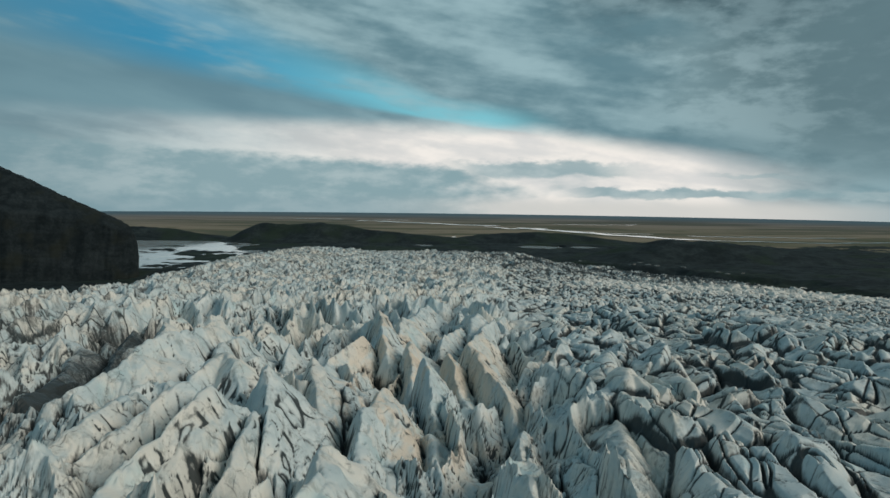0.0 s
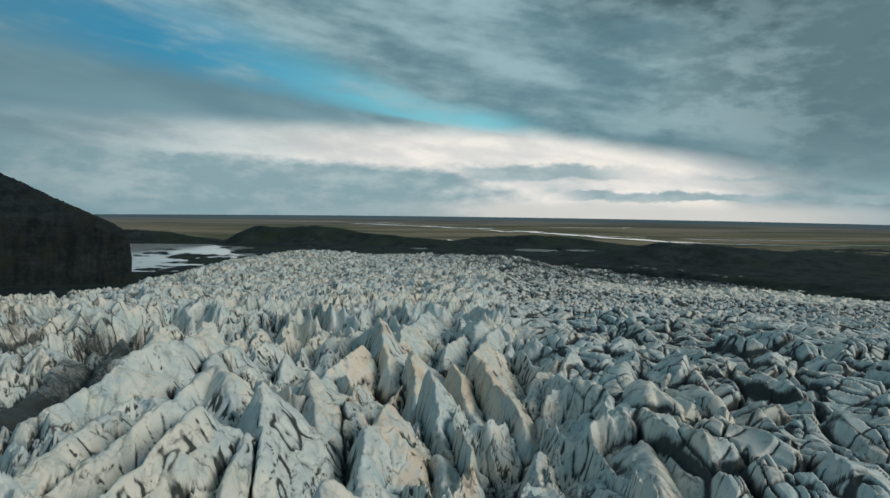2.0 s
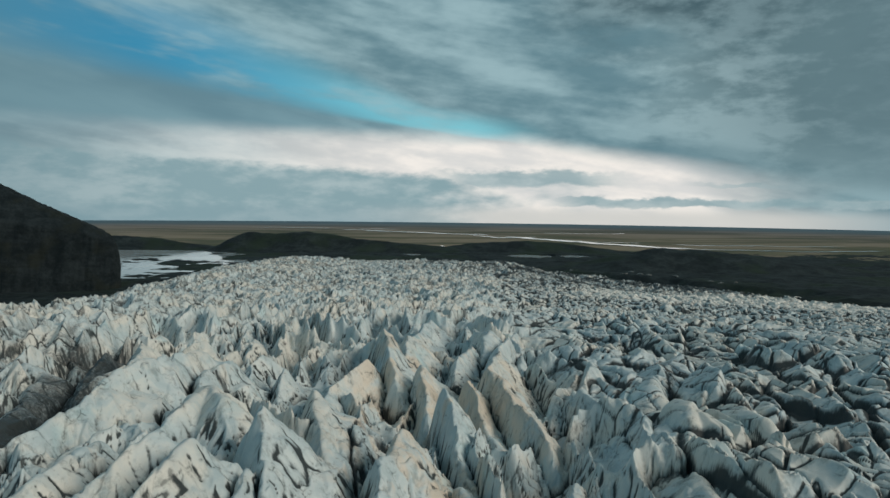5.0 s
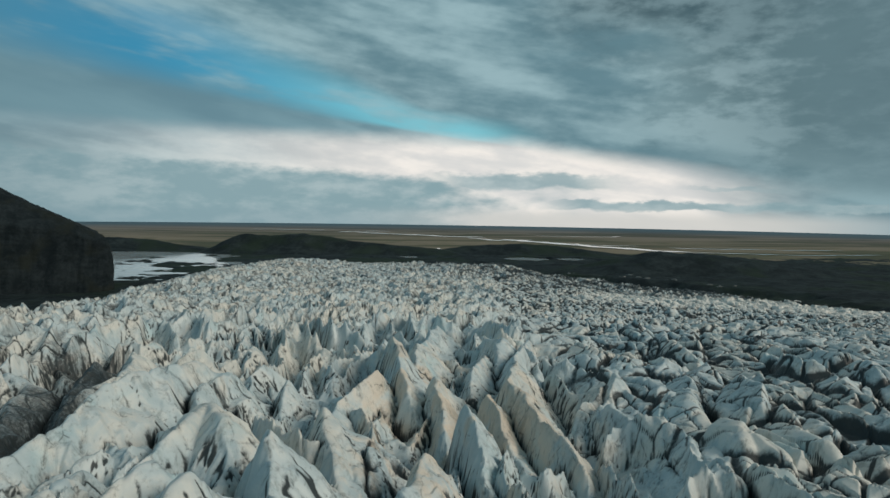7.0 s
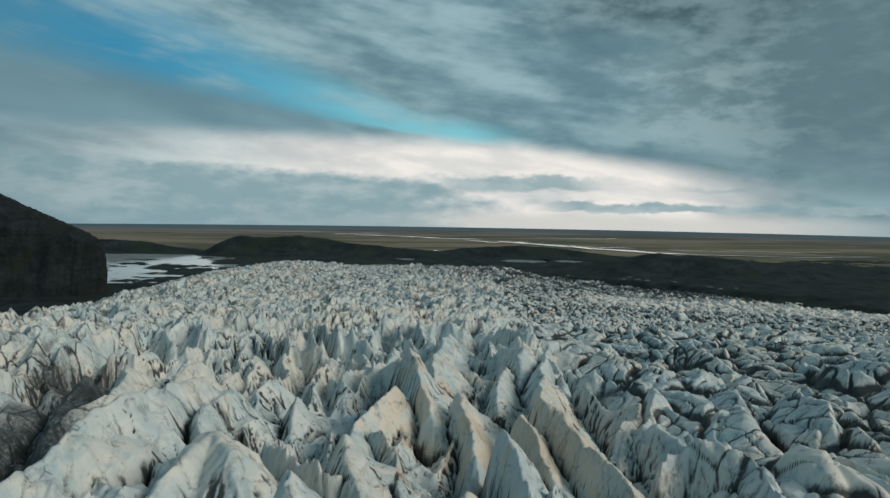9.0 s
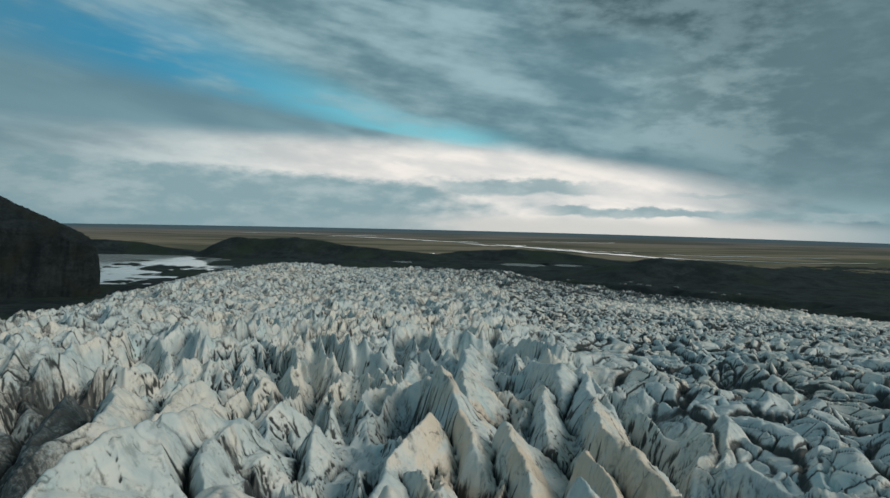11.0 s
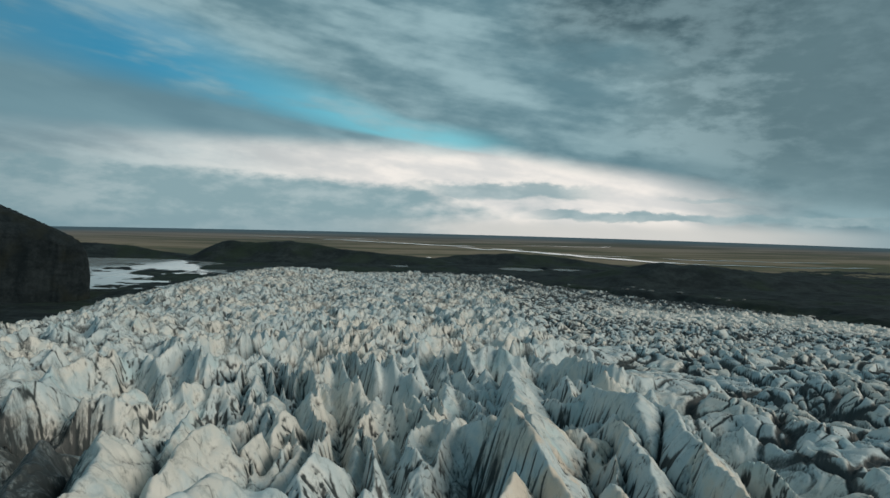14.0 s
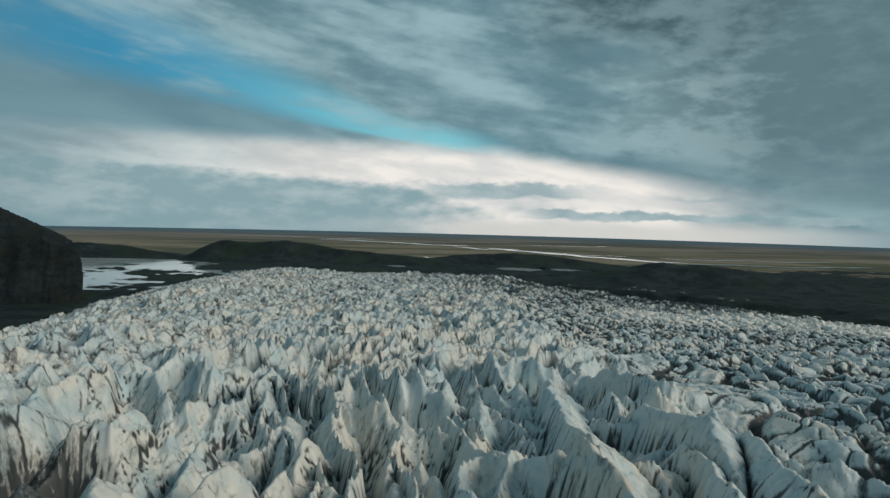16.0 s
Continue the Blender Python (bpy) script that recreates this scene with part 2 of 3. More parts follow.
# ---- helpers for terrain ----
def lattice(ix, iy, seed):
    h = (ix.astype(np.int64) * 374761393 + iy.astype(np.int64) * 668265263 + seed * 974634777) & 0xFFFFFFFF
    h = ((h ^ (h >> 13)) * 1274126177) & 0xFFFFFFFF
    h = h ^ (h >> 16)
    return (h & 0xFFFFFF) / float(0xFFFFFF)


def field(x, y, size, seed, octaves=1):
    """Smooth noise from -1 to 1 whose lumps are about size metres wide."""
    total, amp, norm = 0.0, 1.0, 0.0
    for o in range(octaves):
        u, v = x / size + 17.3 * seed, y / size - 9.1 * seed
        iu, iv = np.floor(u), np.floor(v)
        fu, fv = u - iu, v - iv
        fu, fv = fu * fu * fu * (fu * (fu * 6 - 15) + 10), fv * fv * fv * (fv * (fv * 6 - 15) + 10)
        a = lattice(iu, iv, seed + o) * (1 - fu) + lattice(iu + 1, iv, seed + o) * fu
        c = lattice(iu, iv + 1, seed + o) * (1 - fu) + lattice(iu + 1, iv + 1, seed + o) * fu
        total = total + amp * ((a * (1 - fv) + c * fv) * 2 - 1)
        norm += amp
        amp, size = amp * 0.5, size * 0.5
    return total / norm


def step(x, lo, hi):
    t = np.clip((x - lo) / (hi - lo), 0, 1)
    return t * t * (3 - 2 * t)


def sheet(name, x, y, z, mat, keep=None, parent=None, label="", smooth=True):
    """A mesh from arrays of rows and columns; keep marks the faces that stay."""
    rows, cols = x.shape
    idx = np.arange(rows * cols).reshape(rows, cols)
    quads = np.stack([idx[:-1, :-1], idx[:-1, 1:], idx[1:, 1:], idx[1:, :-1]], -1).reshape(-1, 4)
    if keep is not None:
        quads = quads[keep.reshape(-1)]
    pts = np.stack([x, y, z], -1).reshape(-1, 3)
    return mesh_from(name, pts, quads, mat, parent, label, smooth)


def mesh_from(name, pts, quads, mat, parent=None, label="", smooth=True, attr=None, normals=None):
    used, inv = np.unique(quads, return_inverse=True)
    inv = inv.reshape(-1, 4)
    me = bpy.data.meshes.new(name)
    me.vertices.add(len(used))
    me.vertices.foreach_set("co", pts[used].astype(np.float32).ravel())
    me.loops.add(inv.size)
    me.loops.foreach_set("vertex_index", inv.astype(np.int32).ravel())
    me.polygons.add(len(inv))
    me.polygons.foreach_set("loop_start", np.arange(0, inv.size, 4, dtype=np.int32))
    me.polygons.foreach_set("use_smooth", np.full(len(inv), smooth))
    if attr is not None:
        a = me.attributes.new("silt_and_shade", "FLOAT", "POINT")
        a.data.foreach_set("value", attr[used].astype(np.float32))
    me.materials.append(mat)
    me.update(calc_edges=True)
    me.validate()
    if normals is not None:
        me.normals_split_custom_set_from_vertices(normals[used])
    ob = new(name, me)
    if parent:
        ob.parent = parent
    if label:
        ob["label"] = label
    return ob


# ---- how high the ice stands ----
def right_margin(y):
    return np.interp(y, [-300, 300, 700, 820, 1000, 1100, 1180, 1260, 1340, 1420], [600, 600, 620, 640, 620, 570, 500, 420, 330, 240])


def crest_z(x, y):
    """Height of the ice crests."""
    c = np.interp(y, [-300, 0, 60, 90, 150, 200, 250, 300, 350, 450, 610, 900, 1207, 1300, 1450], [66, 42, 37, 33.5, 29, 25.5, 20.5, 15.5, 11, 0, -9, -23, -34, -36, -46])
    c = c - 0.05 * np.maximum(x - 80, 0) * step(y, 150, 300) - 19 * step(y, 640, 960) * step(x, 110, 300)
    knee = np.interp(y, [0, 300, 400, 700, 900, 1100, 1300], [-150, -190, -205, -218, -240, -220, -120])
    c = c - 0.26 * np.maximum(knee - x, 0) + 8 * step(x, -100, -190) * step(y, 520, 720) + 4.5 * step(x, -105, -150) * step(y, 180, 260) * step(y, 520, 420) - 7 * step(x, -150, -215) * step(y, 220, 300) * step(y, 660, 540)
    left = knee - 150
    right = right_margin(y)
    wob = field(x, y, 70, 11, 4) * 46
    m = np.minimum(step(x - left + wob, 0, 55), step(right - x + wob, -10, 50))
    m = m * step(y - 130 * step(x, 90, 190), 1295, 1240)
    return c * m + (1 - m) * -88, m


# ---- the ground: outwash plain, moraine, lakes ----
def plain_z(r):
    return np.interp(r, [0, 1950, 2150, 4850], [-104, -104, -69, -48])


def build_ground():
    r = np.concatenate([np.linspace(0, 1900, 20), np.geomspace(1950, 4850, 110)])
    a = np.linspace(0, 2 * np.pi, 361)
    R, A = np.meshgrid(r, a, indexing="ij")
    x, y = R * np.sin(A), R * np.cos(A)
    z = plain_z(R) + field(x, y, 260, 5, 3) * 1.2 * step(R, 2100, 2300) * step(R, 4700, 4000)
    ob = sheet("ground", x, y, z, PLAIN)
    tagged(ob, "flat brown and green outwash plain reaching the horizon", "plain", kind="structure")


LAKE = -70.5


def moraine_z(x, y):
    z = -68.6 + field(x, y, 130, 21, 5) * 4.6 + field(x, y, 30, 22, 3) * 2.4 + np.abs(field(x, y, 17, 26, 2)) * 2.4 * np.maximum(step(x, -400, -300), step(y, 1330, 1260))
    # ground rises towards the ridges on the right, stays low by the lake
    z = z + 5 * step(x, 150, 420) * step(y, 1750, 1350)
    shore = np.interp(y, [1200, 1322, 1546, 1636, 1780, 1847, 1900], [-490, -465, -525, -495, -425, -430, -475])
    d = shore - x + field(x, y, 90, 23, 3) * 60
    z = z - 2.5 * step(d, -10, 90) + 1.0 * field(x, y, 55, 24, 3) * step(d, -60, 60) - 1.7 * step(x, -250, -400) * step(y, 1150, 1300)
    for px, py, rx, ry in ((284, 1850, 56, 62), (414, 1858, 40, 52), (345, 1858, 12, 30), (-33, 1900, 18, 36)):
        q = np.sqrt(((x - px) / rx) ** 2 + ((y - py) / ry) ** 2)
        z = z + (LAKE - 1.6 - z) * step(q, 1.3, 0.85)
    z = z - 13 * crest_z(x, y)[1]
    z = z - 12 * step(x, -330, -480) * step(y, 1190, 1110)
    edge = np.minimum(np.minimum(step(y, 640, 760), step(y, 2110, 1990)), np.minimum(step(x, -1500, -1350), step(x, 1700, 1500)))
    return z * edge - 90 * (1 - edge)


def build_moraine():
    xs, ys = np.linspace(-1500, 1700, 540), np.geomspace(640, 2110, 330)
    y, x = np.meshgrid(ys, xs, indexing="ij")
    ob = sheet("moraine_field", x, y, moraine_z(x, y), MORAINE)
    tagged(ob, "dark hummocky gravel moraine between ice and plain", "moraine", kind="structure")


def build_ridge(label, line, width, seed, rough=1.0):
    """A long hill whose crest runs through the points of line (x, y, top)."""
    line = np.array(line, float)
    lo, hi = line[:, :2].min(0) - width * 2.2, line[:, :2].max(0) + width * 2.2
    n = (int((hi[0] - lo[0]) / 9), int((hi[1] - lo[1]) / 9))
    y, x = np.meshgrid(np.linspace(lo[1], hi[1], n[1]), np.linspace(lo[0], hi[0], n[0]), indexing="ij")
    base = -82.0
    wx = x + field(x, y, 120, seed, 3) * 22 * rough
    wy = y + field(x, y, 110, seed + 3, 3) * 30 * rough
    z = np.full(x.shape, base)
    for p, q in zip(line[:-1], line[1:]):
        d = q[:2] - p[:2]
        t = np.clip(((wx - p[0]) * d[0] + (wy - p[1]) * d[1]) / (d @ d), 0, 1)
        off = np.hypot(wx - p[0] - t * d[0], wy - p[1] - t * d[1]) / width
        top = p[2] + (q[2] - p[2]) * t
        z = np.maximum(z, base + (top - base) * np.exp(-(off ** 1.7)))
    lift = np.clip((z - base) / 60, 0, 1)
    z = z + lift * (field(x, y, 60, seed + 7, 4) * 5.0 + np.abs(field(x, y, 34, seed + 8, 3)) * -3.5) * rough
    z[[0, -1], :], z[:, [0, -1]] = base - 6, base - 6
    ob = sheet("moraine_ridge", x, y, z, MORAINE)
    tagged(ob, label, "hill")


def build_water(name, label, x0, x1, y0, y1):
    bm = bmesh.new()
    n = 48
    ring = []
    for i in range(n):
        a = 2 * math.pi * i / n
        c, s = math.cos(a), math.sin(a)
        k = 1.0 / max(abs(c), abs(s)) ** 0.6
        ring.append(bm.verts.new(((x0 + x1) / 2 + (x1 - x0) / 2 * c * k, (y0 + y1) / 2 + (y1 - y0) / 2 * s * k, LAKE)))
    bm.faces.new(ring)
    me = bpy.data.meshes.new(name)
    bm.to_mesh(me)
    bm.free()
    me.materials.append(WATER)
    tagged(new(name, me), label, "water", kind="structure")


def build_river(label, line, width, seed):
    """A braid of the river: a ribbon over the plain."""
    line = np.array(line, float)
    t = np.linspace(0, 1, 60)
    k = np.linspace(0, 1, len(line))
    x, y = np.interp(t, k, line[:, 0]), np.interp(t, k, line[:, 1])
    x = x + field(t * 900, t * 0, 120, seed, 2) * 26
    y = y + field(t * 900, t * 0 + 50, 120, seed + 1, 2) * 30
    w = 1.7 * width * (0.65 + 0.6 * np.abs(field(t * 900, t * 0 + 90, 80, seed + 2, 2))) * np.minimum(1, np.minimum(t, 1 - t) * 12 + 0.05)
    gx, gy = np.gradient(x), np.gradient(y)
    n = np.hypot(gx, gy)
    nx, ny = -gy / n, gx / n
    X = np.stack([x - nx * w, x + nx * w])
    Y = np.stack([y - ny * w, y + ny * w])
    Z = np.repeat((plain_z(np.hypot(x, y)) + 1.6)[None], 2, 0)
    tagged(sheet("river_channel", X, Y, Z, MELT), label, "river", group="braided river channels")


build_ground()
build_moraine()
build_ridge("low dark moraine ridge behind the lake", [(-1150, 2060, -40), (-915, 2060, -34), (-800, 2060, -40), (-690, 2060, -58)], 90, 31)
build_ridge("broad dark moraine hill with two summits", [(-590, 2010, -66), (-506, 2010, -17), (-440, 2010, -21), (-342, 2010, -13), (-217, 2010, -30), (-48, 2010, -46), (54, 2010, -55)], 105, 41)
build_ridge("low dark moraine hill behind small ponds", [(110, 2060, -50), (138, 2060, -46), (325, 2060, -37), (478, 2060, -51), (600, 2060, -66)], 100, 51)
build_ridge("long dark moraine ridge along the ice margin", [(340, 1440, -58), (447, 1450, -34), (509, 1460, -19), (633, 1450, -28), (782, 1440, -42), (954, 1430, -64), (1150, 1400, -70)], 130, 61)
build_water("lake", "pale meltwater lake with dark gravel islands", -1250, -330, 1190, 1960)
build_water("pond", "small bright pond in the moraine", 215, 350, 1780, 1925)
build_water("pond", "small bright pond in the moraine", 362, 465, 1795, 1925)
build_water("pond", "tiny bright pond in the moraine", -60, -8, 1855, 1945)
for i, (width, line) in enumerate((
    (9, [(-420, 3420), (-330, 3480), (-230, 3600), (-160, 3560)]),
    (15, [(-330, 3420), (-150, 3300), (130, 3112), (300, 3060)]),
    (9, [(200, 2990), (310, 2806), (400, 2830), (470, 2880)]),
    (20, [(360, 2900), (420, 2790), (547, 2577), (680, 2430), (777, 2281), (900, 2200)]),
    (7, [(470, 2760), (640, 2560), (800, 2500)]),
    (6, [(-40, 2240), (30, 2226), (70, 2240)]),
    (6, [(860, 2180), (1000, 2150), (1277, 2120), (1500, 2140)]),
    (7, [(900, 2420), (1150, 2380), (1500, 2350)]),
    (8, [(-900, 3600), (-640, 3640), (-480, 3600)]),
    (7, [(560, 3300), (820, 3250), (1000, 3300)]),
)):
    build_river("pale braided meltwater channel on the plain", line, width, 70 + 3 * i)


# ---- the dark mountain with its cliff ----
def build_cliff():
    s = np.concatenate([np.linspace(0, 60, 40), np.linspace(62, 900, 330)])
    top = np.interp(s, [0, 4, 11, 40, 107, 172, 229, 420, 900], [-26, -8, 5, 20, 53, 90, 116, 185, 270])
    brow = np.minimum(top, np.interp(s, [0, 60, 230, 900], [-8, 14, 38, 60]))
    front = 1130 - 0.30 * s
    rise = np.linspace(0, 1, 90)
    deep = np.concatenate([np.linspace(0, 160, 60)[1:], np.linspace(170, 700, 40)])
    X, Y, Z = [], [], []
    for v in rise:
        z = -86 + (brow + 86) * v
        rib = field(s, z * 0.10, 26, 81, 5) * 4 + field(s, z * 0.7, 70, 82, 3) * 5 + field(s, z * 0.15, 7, 85, 3) * 1.6 + np.abs(field(s * 0.3, z, 11, 87, 3)) * 1.4
        ledge = 9 * v
        X.append(-506 - s + rib * 0.25)
        Y.append(front - rib + ledge + 10 * v)
        Z.append(z)
    for d in deep:
        z = np.minimum(top, brow + 0.78 * d + field(s, np.full_like(s, d), 24, 83, 4) * np.minimum(6, d * 0.2))
        z = z + field(s, np.full_like(s, d), 26, 84, 5) * np.minimum(5.0, d * 0.2) + field(s, np.full_like(s, d), 7, 88, 2) * np.minimum(2.2, d * 0.2) + 3
        X.append(-506 - s - 0.56 * d + 0 * z)
        Y.append(front + 10 + d + 10)
        Z.append(z)
    ob = sheet("mountain", np.array(X), np.array(Y), np.array(Z), ROCK)
    # the far-right flank, closed down to the moraine
    X, Y, Z = np.array(X), np.array(Y), np.array(Z)
    k = np.linspace(0, 1, 24)[:, None]
    fx = X[:, 0][None] + 3 * k + field(Y[:, 0][None] + 0 * k, k * 80, 18, 86, 3) * 4 * k
    fy = Y[:, 0][None] + 0 * k
    fz = Z[:, 0][None] * (1 - k) + -86 * k
    sheet("cliff_flank", fx, fy, fz, ROCK, parent=ob)
    tagged(ob, "dark basalt mountain with a sheer cliff over the ice", "mountain")


build_cliff()


# ---- the glacier ----
def calmness(x, y):
    """1 where the ice is broad and blocky, 0 where it is torn into thin fins."""
    right = step(x - 0.10 * np.maximum(y - 300, 0), 24, 46) * step(y, 1000, 700)
    return np.maximum(0.92 * right, 0.35 * step(x, -75, -125) * step(y, 620, 430))


RIDGES = []  # stretches of crest: x, y, z of both ends, slope, roundness, the fin it belongs to


def fin(*line, slope=2.2, soft=0.8):
    """A fin of ice whose crest runs through the points of line, from its far summit towards the valley head."""
    # a branch that starts on an older crest belongs to that fin
    kin = [r[8] for r in RIDGES if line[0] in (r[0:3], r[3:6])]
    whole = kin[0] if kin else 1 + max((r[8] for r in RIDGES), default=-1)
    for p, q in zip(line[:-1], line[1:]):
        RIDGES.append((*p, *q, slope, soft, whole))


def serac(x, y, z, run=14.0, turn=0.0, drop=4.0, slope=2.1, soft=0.4):
    """A lone tooth with its summit at x, y, z, its crest turned by some degrees and sinking by drop."""
    a = radians(turn)
    fin((x, y, z), (x - run * math.sin(a), y - run * math.cos(a), z - drop), slope=slope, soft=soft)


# the torn middle
fin((2.7, 262, 20.5), (-1, 232, 21), (-3.5, 206, 25.5), (-3.8, 187, 21.5))
fin((-9.7, 191, 30.2), (-7.5, 178, 28.2), (-4.5, 164, 24), slope=2.6)
fin((-12.5, 171, 27), (-16.3, 161, 24.4), (-18.5, 147, 22.5), slope=2.6)
fin((1.2, 170, 25.8), (0.5, 163, 25.6), (2.0, 150, 21), slope=2.4, soft=0.9)
fin((4.9, 139, 29), (7.2, 124, 23), (9.5, 110, 17), slope=3.0)
fin((10.2, 155.6, 26.2), (13, 136, 20.5), (17, 120, 14), slope=3.0)
fin((15, 214, 21.5), (12.2, 200, 23), (8.8, 182, 25.2), (7.5, 172, 22), slope=2.4)
fin((18.4, 240, 20.5), (19.1, 216, 25.2), (16.5, 200, 21.5), slope=2.0, soft=1.0)
fin((24.5, 213, 23.8), (19.5, 188, 25.4), (14.5, 164, 26.6), (19.4, 137, 24.6), slope=2.6)
fin((19.4, 137, 24.6), (21, 126, 19), slope=2.6)
fin((30, 236, 20.5), (28.8, 218, 19.5), (25, 184, 19), slope=2.2)
fin((-1.9, 119, 28.6), (-4.6, 107, 27.8), (-3.5, 92, 24), slope=2.3, soft=0.9)
fin((5.8, 112, 22.2), (8, 96, 18), slope=2.8)
fin((20.8, 112, 23.4), (18.5, 92, 22), slope=2.4)
fin((26, 106, 22), (23.5, 84, 22.5), slope=2.4)
fin((-4, 71, 36), (-6, 55, 36.5), slope=2.2, soft=0.8)
# rounded blocks and fins beside them
fin((-16.8, 133, 30.2), (-14.5, 122, 27.6), (-13, 112, 25), slope=2.2, soft=1.2)
fin((-10, 128, 25.8), (-8.5, 114, 21.5), slope=2.4)
fin((-20.5, 109, 34.6), (-17.3, 98, 31), (-15.5, 86, 26), slope=2.4, soft=0.6)
fin((-19, 97, 31.2), (-18.5, 80, 27), slope=2.6)
fin((-25.5, 95, 35), (-27, 84, 32), (-28, 70, 30), slope=1.9, soft=0.9)
fin((-29.5, 101, 34.6), (-34, 92, 31.5), (-39, 80, 29), slope=1.7, soft=0.8)
fin((-29.5, 121, 32.6), (-33.5, 127, 32.4), (-37, 112, 29.5), slope=1.9, soft=1.0)
fin((-26, 135, 25), (-24.5, 117, 24), slope=1.9, soft=0.8)
fin((-41.5, 108, 31), (-40, 91, 32), (-44, 76, 29), slope=1.7, soft=0.8)
fin((-45, 157, 32.2), (-47.5, 139, 33.8), (-51.5, 123, 30.4), (-56, 108, 28), slope=1.6, soft=0.8)
fin((-40.5, 150, 29.5), (-38, 137, 27.5), slope=2.2, soft=0.6)
fin((-53.3, 188, 27.6), (-56, 172, 26), slope=2.0, soft=0.7)
fin((-66.5, 184, 27.4), (-63, 168, 27), (-66, 150, 24), slope=1.7, soft=0.8)
fin((-79.5, 193, 23.5), (-74, 170, 22), slope=1.9, soft=0.8)
fin((-94, 182, 23), (-87.7, 180, 20.6), (-77, 150, 22), (-72, 128, 23), slope=1.5, soft=1.0)
fin((-36.8, 182.5, 25.6), (-38.8, 176, 24), (-37, 164, 20.5), slope=2.3, soft=0.6)
fin((-31, 170, 24.6), (-30, 158, 20), slope=2.4)
fin((-49, 198, 23), (-50, 180, 20.5), slope=2.4, soft=0.5)
fin((-42, 196, 21.5), (-44, 184, 18), slope=2.4)
fin((-62, 208, 23.8), (-62.3, 196, 23.2), (-60, 184, 20), slope=2.1, soft=0.7)
fin((-48.6, 219, 21.4), (-49, 207, 19.5), slope=2.4)
fin((-55.6, 242, 17.4), (-54, 226, 15.5), slope=2.3)
fin((-46.7, 241, 18.2), (-43, 222, 16), slope=2.4)
fin((-29, 216, 17.6), (-28, 203, 14), slope=2.6)
fin((-33.2, 206, 18.8), (-34, 192, 15.5), slope=2.5)
fin((-27.4, 204.5, 20), (-24, 190, 16.5), slope=2.5)
fin((-33, 223, 17.4), (-35, 212, 14.5), slope=2.6)
fin((-23.6, 238, 18.4), (-16.7, 204, 22.5), (-11.5, 194, 27), slope=2.2)
fin((-16.7, 204, 22.5), (-20, 190, 19), slope=2.2, soft=0.6)
fin((-15, 256, 17.4), (-17, 240, 14), slope=2.3)
fin((-31.8, 252, 14.4), (-33, 238, 11.5), slope=2.4)
fin((-28, 268, 12.4), (-27, 252, 9.5), slope=2.3)
# the left shoulder
fin((-119, 292, 15.8), (-113, 250, 14.6), (-104, 228, 15.6), slope=1.5, soft=1.2)
fin((-107.5, 281, 16.6), (-101, 256, 13), slope=1.9, soft=0.8)
fin((-88, 248, 16.8), (-90, 232, 14), slope=1.9, soft=0.8)
fin((-81.5, 252, 14.6), (-80, 236, 11.5), slope=2.0, soft=0.6)
fin((-99, 212, 17), (-91, 200, 17), slope=1.8, soft=0.8)
fin((-156, 357, 6), (-140, 330, 8), slope=1.5, soft=1.4)
fin((-104, 330, 13), (-98, 306, 11), slope=1.8, soft=0.8)
# the long ridges on the calm side
fin((62, 162, 27.4), (56.7, 147, 28.9), (53.5, 124, 27.6), (48.5, 103, 28.4), (43, 80, 28.5), slope=1.35, soft=0.8)
fin((76, 178, 22.5), (69, 159, 25.2), (63, 133, 25.8), (56.5, 106, 27.4), (51, 86, 27), slope=1.45, soft=0.6)
fin((46.3, 152.5, 27), (44.5, 139, 27.2), (42.2, 126, 29), (45.5, 112, 27), (41, 92, 26), slope=1.2, soft=1.2)
fin((42.2, 126, 29), (36, 106, 27), (33, 88, 28), slope=1.2, soft=1.2)
fin((32.8, 113, 25.2), (35, 98, 23), slope=2.6)
fin((40.2, 178, 19.8), (41, 162, 16.5), slope=1.8, soft=0.7)
fin((43.5, 180, 20.6), (48, 164, 21), slope=1.7, soft=0.7)
fin((42.5, 213, 17.4), (38.7, 200, 18.6), (42.5, 194, 17.2), (47, 178, 14), slope=1.9, soft=0.5)
fin((52, 196, 14.8), (54, 182, 13), slope=1.6, soft=0.8)
fin((76, 246, 20.6), (72, 222, 21), (75, 205, 17), slope=1.3, soft=1.0)
fin((61, 256, 14.6), (66, 233, 17.2), slope=1.3, soft=1.2)
fin((86.7, 306, 15.2), (84, 284, 12.5), slope=1.2, soft=1.4)
fin((134, 313, 5.5), (146, 292, 3.5), slope=1.2, soft=1.2)
serac(49.5, 347, 10.6, 18, 15, 4, 1.8)
serac(18, 360, 11.8, 18, 10, 4, 1.9)
serac(24, 282, 16, 16, 10, 4, 2.0)
serac(-12.7, 277, 16.2, 16, 4, 4, 2.2)
serac(-23, 309, 12.8, 16, 0, 4, 2.2)
serac(-47, 350, 9.4, 18, -4, 3, 2.1)
serac(-68, 290, 16.4, 22, -4, 4, 2.0)
serac(-36, 328, 12, 20, -4, 4, 2.1)
serac(3, 312, 15, 18, -4, 5, 2.2)
serac(-64, 268, 15.4, 16, -4, 4, 2.1)
NAMED = 1 + max(r[8] for r in RIDGES)


